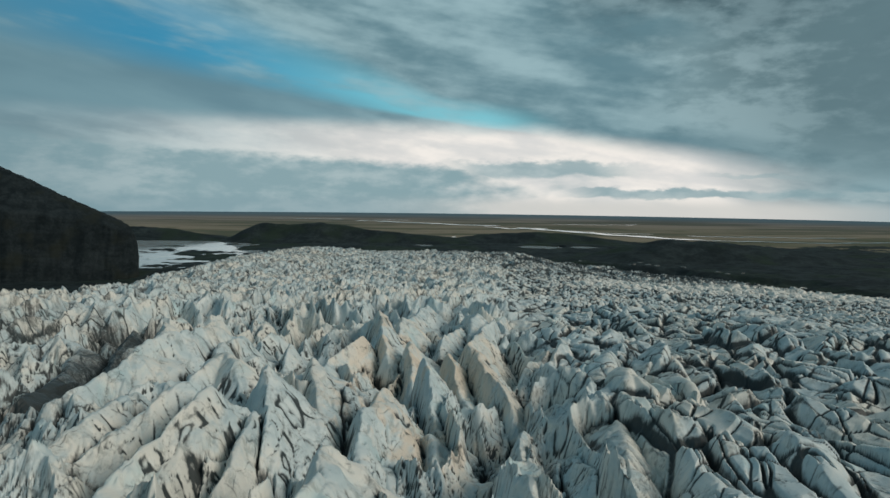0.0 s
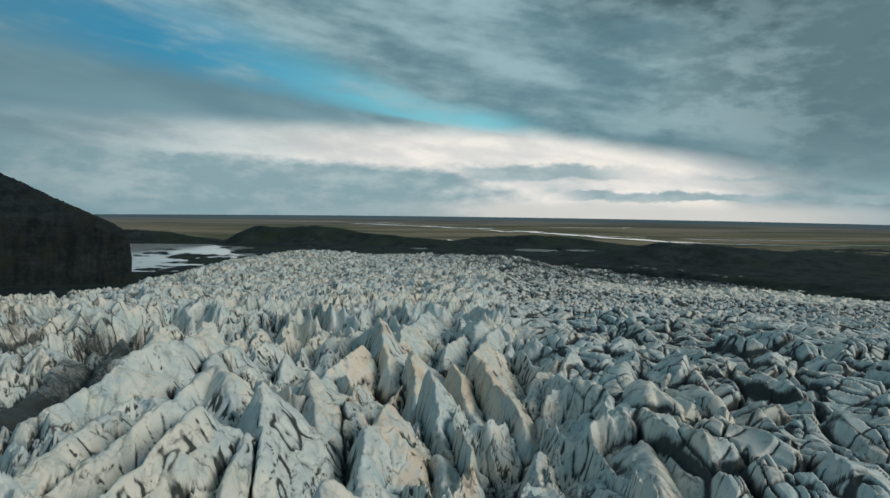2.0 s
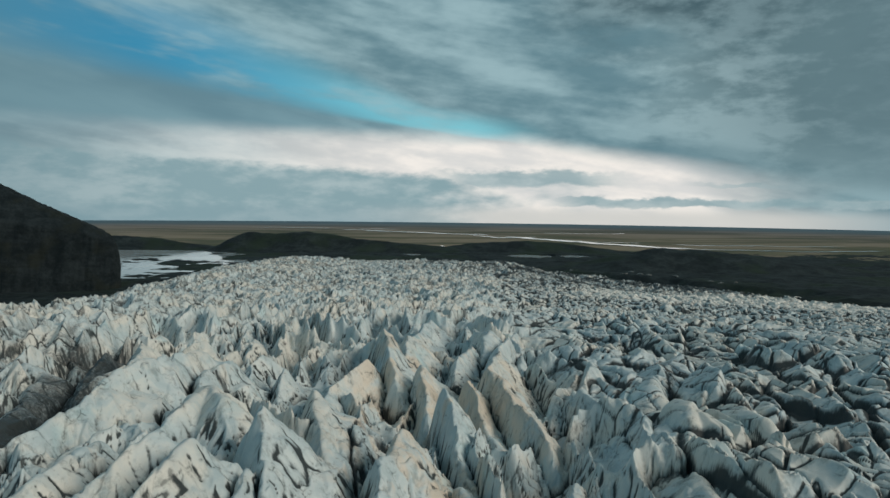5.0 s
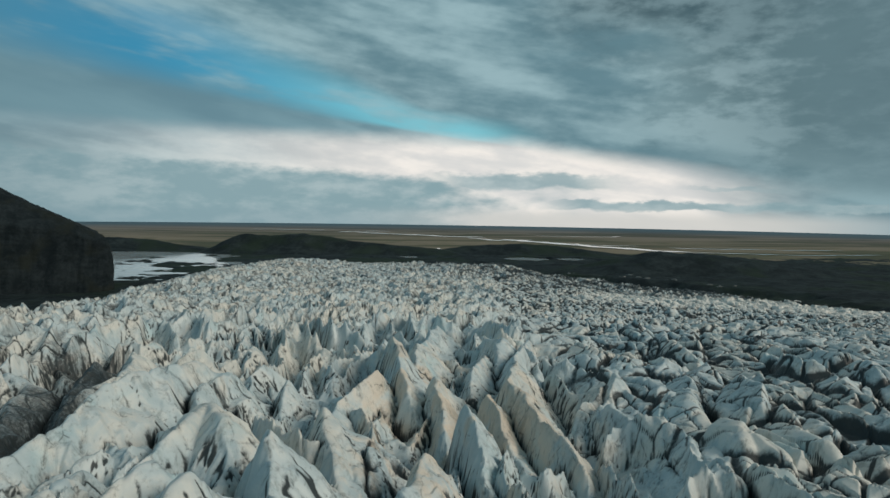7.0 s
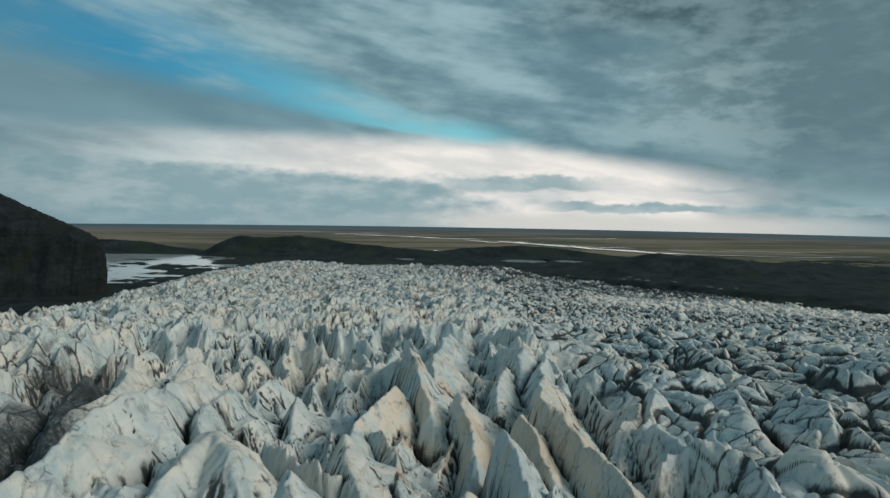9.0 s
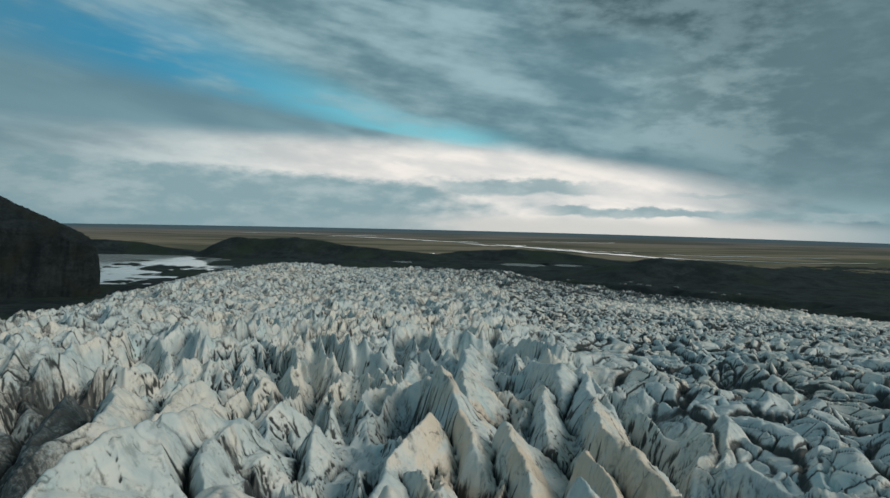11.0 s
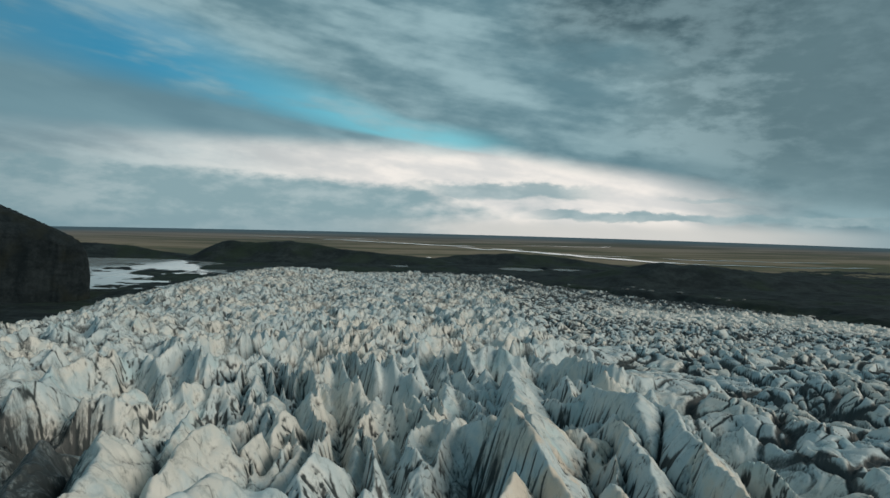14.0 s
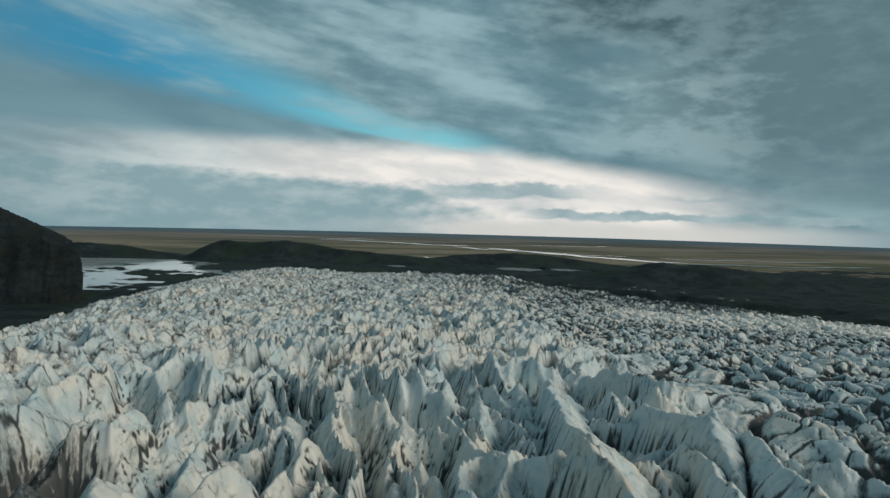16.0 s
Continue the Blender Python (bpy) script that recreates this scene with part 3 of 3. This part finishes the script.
def blocks(u, v, seed):
    """Cells of broken ice in stretched coordinates: distance to the nearest rim, offset from the middle, and two whole numbers that name the block."""
    iu, iv = np.floor(u).astype(np.int64), np.floor(v).astype(np.int64)
    lo_u, lo_v = iu.min() - 4, iv.min() - 4
    gu, gv = np.meshgrid(np.arange(lo_u, iu.max() + 5), np.arange(lo_v, iv.max() + 5), indexing="ij")
    ju = gu + 0.08 + 0.84 * lattice(gu, gv, seed)
    jv = gv + 0.08 + 0.84 * lattice(gu, gv, seed + 1)
    iu, iv = iu - lo_u, iv - lo_v
    best = np.full(u.shape, 99.0)
    bu, bv = iu.copy(), iv.copy()
    for du in (-1, 0, 1):
        for dv in (-1, 0, 1):
            d = (ju[iu + du, iv + dv] - u) ** 2 + (jv[iu + du, iv + dv] - v) ** 2
            closer = d < best
            best = np.where(closer, d, best)
            bu, bv = np.where(closer, iu + du, bu), np.where(closer, iv + dv, bv)
    mu, mv = ju[bu, bv], jv[bu, bv]
    rim = np.full(u.shape, 9.0)
    for du in (-2, -1, 0, 1, 2):
        for dv in (-2, -1, 0, 1, 2):
            if (du == 0 and dv == 0) or abs(du) + abs(dv) == 4:
                continue
            nu, nv = ju[bu + du, bv + dv] - mu, jv[bu + du, bv + dv] - mv
            n = np.hypot(nu, nv)
            d = ((mu - u) * nu + (mv - v) * nv) / n + 0.5 * n
            closer = d < rim
            rim = np.where(closer, d, rim)
    return rim, u - mu, v - mv, bu, bv


def swirl(u, v, seed):
    """Gradient noise from about -0.7 to 0.7 with features one unit wide."""
    iu, iv = np.floor(u).astype(np.int64), np.floor(v).astype(np.int64)
    lo_u, lo_v = iu.min(), iv.min()
    gu, gv = np.meshgrid(np.arange(lo_u, iu.max() + 2), np.arange(lo_v, iv.max() + 2), indexing="ij")
    turn = lattice(gu, gv, seed) * 2 * np.pi
    tu, tv = np.cos(turn), np.sin(turn)
    fu, fv = u - iu, v - iv
    iu, iv = iu - lo_u, iv - lo_v
    dot = lambda i, j: tu[iu + i, iv + j] * (fu - i) + tv[iu + i, iv + j] * (fv - j)
    su, sv = fu * fu * fu * (fu * (fu * 6 - 15) + 10), fv * fv * fv * (fv * (fv * 6 - 15) + 10)
    a = dot(0, 0) * (1 - su) + dot(1, 0) * su
    c = dot(0, 1) * (1 - su) + dot(1, 1) * su
    return a * (1 - sv) + c * sv


def slopes(x, y, z):
    """How steeply z rises towards x and towards y, on rows of constant y."""
    zx = np.gradient(z, axis=1) / np.gradient(x, axis=1)
    zy = (np.gradient(z, axis=0) - zx * np.gradient(x, axis=0)) / np.gradient(y, axis=0)
    return zx, zy


def ice_surface(x, y, fan=None):
    """Heights, the block or fin each point belongs to, and its silt and painted shade."""
    top, m = crest_z(x, y)
    wx = x + field(x, y, 12, 101, 2) * 1.5 + field(x, y, 3.6, 103, 2) * 0.45
    wy = y + field(x, y, 14, 105, 2) * 2.0 + field(x, y, 4.2, 107, 2) * 0.45
    vx = wx + field(x, y, 38, 171, 2) * 5.0
    vy = wy + field(x, y, 44, 175, 2) * 7.0
    calm = calmness(x, y)
    far = step(y, 260, 620)
    near = step(y, 330, 230) * step(x, -110, -70) * step(x, 110, 80)
    # the fins lean with the flow on both sides
    lean = 0.24 * step(x, 20, 60) - 0.05 + 0.2 * step(x, -30, -70) + 0.25 * field(x, y, 120, 177, 1)
    fx = vx - lean * (vy - 150) * step(y, 420, 240) - 0.16 * (vy - 300) * step(y, 240, 420)
    # torn ice: sharp walls that branch and join
    long = 32.0 - 3.0 * far
    walls = 1 - 2.3 * np.abs(swirl(fx / 12.5, vy / long, 401))
    spurs = 1 - 2.3 * np.abs(swirl(fx / 6.0 + 7.3, vy / (0.5 * long), 403))
    teeth = 1 - 2.2 * np.abs(swirl(wx / 3.1, wy / 4.6, 405))
    weight = np.clip(0.25 + 0.75 * walls, 0.1, 1)
    strong = 1 + 0.5 * field(x, y, 34, 407, 2)
    torn = (11.0 - 5.0 * far) * walls * strong + (4.4 - 1.2 * far) * spurs * weight + (1.0 - 0.75 * far) * teeth * weight
    # calm ice: tilted slabs, parted by narrow cracks
    rim_a, qx, qy, ca, cb = blocks(fx / (9.5 + 2.0 * far), vy / (21.0 - 3.0 * far + 2.0 * calm), 251)
    rim_b, px_b, py_b, cb_u, cb_v = blocks((wx * 0.97 + 0.24 * wy) / 4.4, (wy * 0.97 - 0.24 * wx) / 6.8, 257)
    tip = (lattice(ca, cb, 273) * 2 - 1) * 3.8 * qx + (lattice(ca, cb, 275) * 2 - 1) * 5.0 * qy
    slab = np.minimum(24.0 * rim_a, np.maximum(0.3, 1.6 + 1.5 * lattice(ca, cb, 271) + 0.9 * tip) + 1.5 * rim_a)
    chip_tip = ((lattice(cb_u, cb_v, 293) * 2 - 1) * px_b + (lattice(cb_u, cb_v, 295) * 2 - 1) * py_b) * 1.8
    chip = np.minimum(11.0 * rim_b, np.maximum(0.15, 0.9 + 0.6 * lattice(cb_u, cb_v, 291) + chip_tip))
    hollow = np.maximum(0, field(x, y * 0.35, 26, 161, 2)) * 6 * (1 - 0.5 * far) + np.maximum(0, field(x, y * 0.6, 60, 163, 2)) * 5
    z = top - 12.0 + 5.0 * calm + 5.8 * far * (1 - calm) - (3.0 + 3.0 * step(y, 240, 160)) * near * (1 - 0.8 * calm) - hollow * (1 - 0.75 * calm)
    z = z + torn * (1 - 0.84 * calm) + slab * calm
    # one long trough beside the great left ridge
    tr = np.clip(((x + 64) * -24 + (y - 130) * 82) / 7300.0, 0, 1)
    ditch = step(np.hypot(x + 64 + 24 * tr, y - 130 - 82 * tr), 15, 4)
    z = z - 11.0 * ditch
    own = NAMED + (ca * 1000 + cb).astype(np.int64)
    second = z - 6.0
    peak = top.copy()
    notch_lively = (1 - 0.5 * calm)
    for i, (ax, ay, az, bx, by, bz, slope, soft, whole) in enumerate(RIDGES):
        reach = 22.0 / slope + 5
        if fan is not None:
            ys, left, right = fan
            r0, r1 = np.searchsorted(ys, [min(ay, by) - reach, max(ay, by) + reach])
            if r1 <= r0:
                continue
            share = lambda q: (q - left[r0:r1]) / (right[r0:r1] - left[r0:r1]) * (x.shape[1] - 1)
            c0 = max(0, int(share(min(ax, bx) - reach).min()))
            c1 = min(x.shape[1], int(share(max(ax, bx) + reach).max()) + 2)
        else:
            r0 = np.searchsorted(y[:, 0], min(ay, by) - reach)
            r1 = np.searchsorted(y[:, 0], max(ay, by) + reach)
            c0 = np.searchsorted(x[0], min(ax, bx) - reach)
            c1 = np.searchsorted(x[0], max(ax, bx) + reach)
        if r1 <= r0 or c1 <= c0:
            continue
        sl = (slice(r0, r1), slice(c0, c1))
        px, py = wx[sl], wy[sl]
        dx, dy = bx - ax, by - ay
        size = math.hypot(dx, dy)
        t = ((px - ax) * dx + (py - ay) * dy) / (size * size)
        tc = np.clip(t, 0, 1)
        over = (t - tc) * size
        lat = ((px - ax) * dy - (py - ay) * dx) / size
        # hipped ends: flat facets that meet in sharp edges
        al, ao = np.abs(lat), np.abs(over)
        off = np.maximum(al, (0.3 + 0.1 * (i % 5)) * al + (0.5 + 0.15 * (i % 4)) * ao)
        # one flank is steeper than the other
        k = slope * (1 + (0.2 if ax < -22 else 0.5 if ax < 22 else -0.3) * lat / (al + ao + 0.4))
        # flanks flatten a little with depth
        sunk = np.sqrt(off * off + soft * soft) - soft
        comb = az + (bz - az) * (0.45 * tc + 0.55 * tc * tc)
        h = comb - k * sunk * (1 - 0.012 * np.minimum(sunk, 14))
        along = tc * size + 37.0 * (i % 97)
        h = h + notch_lively[sl] * ((spurs[sl] - 0.45) * (1.5 if ax > -22 else 2.7) * step(off, 0.5, 4) - 1.3 * step(off, 2.5, 0.2) * np.maximum(0, field(along, 0 * along, 3.4, 155, 2)))
        better = h > z[sl]
        if better.any():
            other = own[sl] != whole
            second[sl] = np.where(other, np.where(better, z[sl], np.maximum(second[sl], h)), second[sl])
            z[sl] = np.where(better, h, z[sl])
            own[sl] = np.where(better, whole, own[sl])
            peak[sl] = np.where(better, comb, peak[sl])
    on = own < NAMED
    z = z + np.where(on, 0.8 * calm * (slab - 1.6), 0.0)
    # meltwater has fluted the flanks along the fall line
    zx, zy = slopes(x, y, z)
    steep = np.hypot(zx, zy)
    shift = np.clip((top - z) / np.maximum(steep, 0.5) ** 2, -6, 9)
    rx, ry = x + zx * shift, y + zy * shift
    groove = np.abs(swirl(rx / 3.6, ry / 3.6, 411))
    rill = np.abs(swirl(rx / 1.5, ry / 1.5, 413))
    flank = step(steep, 0.5 - 0.25 * far, 1.2 - 0.5 * far) * (1 - calm)
    shade = 1 - 0.5 * far
    z = z + flank * shade * (1.9 * (np.minimum(groove, 0.4) - 0.25) + 0.55 * (np.minimum(rill, 0.35) - 0.2))
    z = z + chip * (0.45 - 0.05 * calm) * np.where(on, 0.6, 1.0)
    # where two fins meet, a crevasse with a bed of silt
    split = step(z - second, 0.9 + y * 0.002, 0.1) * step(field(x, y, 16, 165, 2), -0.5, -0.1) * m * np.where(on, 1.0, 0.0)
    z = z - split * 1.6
    grain = np.hypot(x, y) * 0.0011
    patchy = field(x, y, 19, 133, 3)
    seam_a = step(rim_a, 0.075 + 0.07 * grain, 0.02) * step(patchy, -0.9, -0.4) * np.maximum(calm, 0.5 * far)
    seam_b = step(rim_b, 0.035 + 0.10 * grain, 0.01) * step(field(x, y, 13, 137, 2), -0.30, 0.1) * (0.55 + 0.4 * calm) * np.where(on, 0.5 + 0.5 * calm, 1.0)
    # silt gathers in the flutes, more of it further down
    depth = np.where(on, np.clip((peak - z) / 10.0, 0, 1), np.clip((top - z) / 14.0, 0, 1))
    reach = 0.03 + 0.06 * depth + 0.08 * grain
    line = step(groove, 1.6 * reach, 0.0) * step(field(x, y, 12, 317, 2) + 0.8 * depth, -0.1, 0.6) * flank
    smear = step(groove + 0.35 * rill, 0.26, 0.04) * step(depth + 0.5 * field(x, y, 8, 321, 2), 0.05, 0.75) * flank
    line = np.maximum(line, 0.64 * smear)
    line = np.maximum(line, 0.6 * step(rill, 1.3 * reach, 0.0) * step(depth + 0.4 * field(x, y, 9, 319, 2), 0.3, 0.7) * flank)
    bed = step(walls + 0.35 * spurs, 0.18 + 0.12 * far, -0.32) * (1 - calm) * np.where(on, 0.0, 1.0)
    # narrow crevasses along the flow and across it
    wide = 0.035 + 0.13 * grain
    crev = step(np.abs(swirl(fx / 6.5, vy / 21.0, 421)), wide, 0.3 * wide)
    branch = step(np.abs(swirl((wx + 0.6 * wy) / 8.0, (wy - 0.6 * wx) / 13.0, 423)), 0.8 * wide, 0.2 * wide)
    mid_far = step(y, 215, 330)
    vein = np.maximum(crev * np.maximum(calm, 0.5 * mid_far), 0.85 * branch * np.maximum(calm, 0.2 * mid_far)) * step(patchy, -0.7, -0.15)
    z = z - 1.1 * vein
    crack = np.maximum(np.maximum(seam_a, seam_b), np.maximum(np.maximum(line, vein), 0.95 * bed))
    # silt bands: the medial moraine and the dirty margin
    zone = np.maximum(np.maximum(step(y, 690, 900) * step(x, 20, 150), step(y, 740, 860) * step(x, 70, 170)), step(y, 1060, 1200) * step(x, -60, 40))
    dirty = step(field(x, y * 0.6, 30, 141, 4) + 0.28 * zone, 0.26, 0.50) * zone
    dirty = np.maximum(dirty, step(m, 0.92, 0.6))
    edge = step(right_margin(y) - x, 300, 110) * step(y, 640, 780)
    dirty = np.maximum(dirty, step(field(x, y * 0.8, 22, 143, 3) + 0.28 * edge, 0.28, 0.50) * edge)
    # the painted sunlit strip is kept clear of silt so it stays bright
    sunlit = step(y, 560, 640) * step(y - 0.5 * np.maximum(x - 240, 0), 980, 870) * step(x - 0.5 * (y - 600), 70, 150)
    dirty = dirty * (1 - 0.85 * sunlit)
    crack = crack * (1 - 0.4 * sunlit)
    silt_shade = np.clip(np.maximum(crack, 0.85 * split) + dirty * (0.62 + 1.1 * field(x, y * 0.7, 11, 147, 3)), 0, 1)
    # a wash of silt spreads from the troughs, strengthened to paint their shade
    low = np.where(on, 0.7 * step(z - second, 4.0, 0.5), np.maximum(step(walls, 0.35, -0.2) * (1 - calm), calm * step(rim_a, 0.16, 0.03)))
    # the long left trough gets its deep shadow painted in along with silt
    silt_shade = np.clip(silt_shade + 0.7 * low * (0.5 + 0.8 * field(x, y, 10, 331, 3)) + 0.6 * ditch + 0.18 * step(y, 780, 980) * step(x, -40, 90) * (0.6 + 0.6 * field(x, y, 30, 333, 3)), 0, 1)
    # grimy ice low on both flanks, darkened further to paint in vignette and shade
    grime_shade = np.maximum(step(x - 0.06 * y, 38, 66) * step(y, 300, 210), step(-x - 0.30 * (y - 80), 30, 55) * step(y, 260, 200))
    grime_shade = grime_shade * (1 - 0.75 * step(x, 0, 30))
    silt_shade = silt_shade * (1 - 0.3 * sunlit)
    silt_shade = np.clip(silt_shade + grime_shade * (0.28 + 0.5 * field(x, y, 24, 335, 3)), 0, 1)
    return z, own, silt_shade


def build_glacier():
    glacier = new("glacier")
    tagged(glacier, "crevassed glacier tongue of jagged grey-white ice with dark silt", "glacier")
    # rows across the flow, close together under the path and wider with distance
    ys = [46.0]
    while ys[-1] < 1450:
        ys.append(ys[-1] + max(0.32, 0.0031 * (ys[-1] - 90)))
    ys = np.array(ys)
    left, right = -8.0 - 0.705 * ys, 14.0 + 0.705 * ys
    share = np.linspace(0, 1, 880)[None]
    x = left[:, None] + (right - left)[:, None] * share
    y = np.repeat(ys[:, None], 880, 1)
    z, own, silt_shade = ice_surface(x, y, (ys, left, right))
    rows, cols = x.shape
    idx = np.arange(rows * cols).reshape(rows, cols)
    quads = np.stack([idx[:-1, :-1], idx[:-1, 1:], idx[1:, 1:], idx[1:, :-1]], -1).reshape(-1, 4)
    pts = np.stack([x, y, z], -1).reshape(-1, 3)
    zx, zy = slopes(x, y, z)
    normals = np.stack([-zx, -zy, np.ones(x.shape)], -1).reshape(-1, 3)
    normals = (normals / np.linalg.norm(normals, axis=1)[:, None]).astype(np.float32)
    silt_shade = silt_shade.ravel()
    face_own = own.ravel()[quads[:, 0]]
    low = pts[quads[:, 0], 2] < -84
    quads, face_own = quads[~low], face_own[~low]
    # the fins nearest the path are pieces of their own, each one connected patch
    grid = own[:-1, :-1]
    patch = np.arange(grid.size).reshape(grid.shape)
    same_r, same_c = grid[1:] == grid[:-1], grid[:, 1:] == grid[:, :-1]
    near_rows = int(np.searchsorted(ys, 480))
    p2 = patch[:near_rows]
    sr, sc = same_r[:near_rows - 1], same_c[:near_rows]
    for _ in range(260):
        before = p2.copy()
        up = np.maximum(p2[1:], p2[:-1])
        p2[1:] = np.where(sr, up, p2[1:])
        p2[:-1] = np.where(sr, np.maximum(p2[1:], p2[:-1]), p2[:-1])
        p2[:, 1:] = np.where(sc, np.maximum(p2[:, 1:], p2[:, :-1]), p2[:, 1:])
        p2[:, :-1] = np.where(sc, np.maximum(p2[:, 1:], p2[:, :-1]), p2[:, :-1])
        if (before == p2).all():
            break
    face_patch = patch.reshape(-1)[~low]
    ids, face_own, counts = np.unique(face_own, return_inverse=True, return_counts=True)
    reach = np.bincount(face_own, pts[quads[:, 0], 1] + 0.35 * np.abs(pts[quads[:, 0], 0])) / counts
    reach = np.where(ids < NAMED, 0.0, reach)
    single = [i for i in np.argsort(reach, kind="stable") if counts[i] > 60][:295]
    mark = np.zeros(len(ids), bool)
    mark[single] = True
    is_single = mark[face_own]
    sort = np.argsort(face_own[is_single], kind="stable")
    qs, fs, ps = quads[is_single][sort], face_own[is_single][sort], face_patch[is_single][sort]
    single = sorted(single)
    loose = []
    starts = np.searchsorted(fs, single)
    ends = np.searchsorted(fs, single, side="right")
    for s, e in zip(starts, ends):
        ids, inv, num = np.unique(ps[s:e], return_inverse=True, return_counts=True)
        big = inv == num.argmax()
        mesh_from("serac", pts, qs[s:e][big], ICE, glacier, attr=silt_shade, normals=normals)
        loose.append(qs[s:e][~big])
    mesh_from("ice_field", pts, np.concatenate([quads[~is_single], *loose]), ICE, glacier, "far field of small ice blades", attr=silt_shade, normals=normals)["kind"] = "stuff"
    # the ice beside and behind, coarser
    gx, gy = np.meshgrid(np.arange(-330, 560, 3.0), np.arange(-260, 1430, 3.0))
    gz, _, gs = ice_surface(gx, gy)
    inside = (gx > -5.0 - 0.705 * gy) & (gx < 11.0 + 0.705 * gy) & (gy > 49) & (gy < 1446)
    keep = ~(inside[:-1, :-1] & inside[1:, 1:] & inside[:-1, 1:] & inside[1:, :-1]) & (gz[:-1, :-1] > -84)
    gz = gz - 1.0
    rows, cols = gx.shape
    idx = np.arange(rows * cols).reshape(rows, cols)
    quads = np.stack([idx[:-1, :-1], idx[:-1, 1:], idx[1:, 1:], idx[1:, :-1]], -1).reshape(-1, 4)[keep.reshape(-1)]
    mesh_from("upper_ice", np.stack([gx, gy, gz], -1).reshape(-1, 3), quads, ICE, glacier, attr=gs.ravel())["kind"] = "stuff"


build_glacier()


# ---- stray ice along the margins ----
def build_ice_block(label, x, y, size, seed):
    """A stranded block: an angular, silt-streaked hull of ice sunk into the gravel."""
    rng = random.Random(seed)
    bm = bmesh.new()
    for _ in range(22):
        a, h = rng.uniform(0, 2 * math.pi), rng.random()
        r = size * (1 - 0.5 * h) * rng.uniform(0.7, 1.15)
        bm.verts.new((r * math.cos(a) * 1.4, r * math.sin(a) * 0.8, size * 0.75 * h * rng.uniform(0.6, 1)))
    bmesh.ops.convex_hull(bm, input=bm.verts)
    bmesh.ops.delete(bm, geom=[v for v in bm.verts if not v.link_faces], context="VERTS")
    bmesh.ops.bevel(bm, geom=bm.edges[:], offset=size * 0.04, segments=1, affect="EDGES")
    me = bpy.data.meshes.new("ice_block")
    bm.to_mesh(me)
    bm.free()
    silted = me.attributes.new("silt_and_shade", "FLOAT", "POINT")
    silted.data.foreach_set("value", np.full(len(me.vertices), 0.60, np.float32))
    me.materials.append(ICE)
    ob = new("ice_block", me)
    z = float(moraine_z(np.array(x, float), np.array(y, float)))
    ob.matrix_world = pose(x, y, z - size * 0.15, 0, 0, rng.uniform(-30, 30))
    tagged(ob, label, "ice block", group="stranded ice blocks")


def strew_blocks():
    rng = random.Random(21)
    placed = 0
    while placed < 44:
        left = rng.random() < 0.45
        y = rng.uniform(880, 1210) if left else rng.uniform(960, 1400)
        x = rng.uniform(-470, -250) if left else rng.uniform(150, 640)
        m = float(crest_z(np.array(x), np.array(y))[1])
        near = float(crest_z(np.array(x + (38 if left else -38)), np.array(y - 10))[1])
        if m > 0.02 or near < 0.05:
            continue
        build_ice_block("angular grey ice block stranded on dark gravel" if left else "silt-streaked ice block stranded on the moraine", x, y, rng.uniform(2.5, 6.5), 300 + placed)
        placed += 1


strew_blocks()
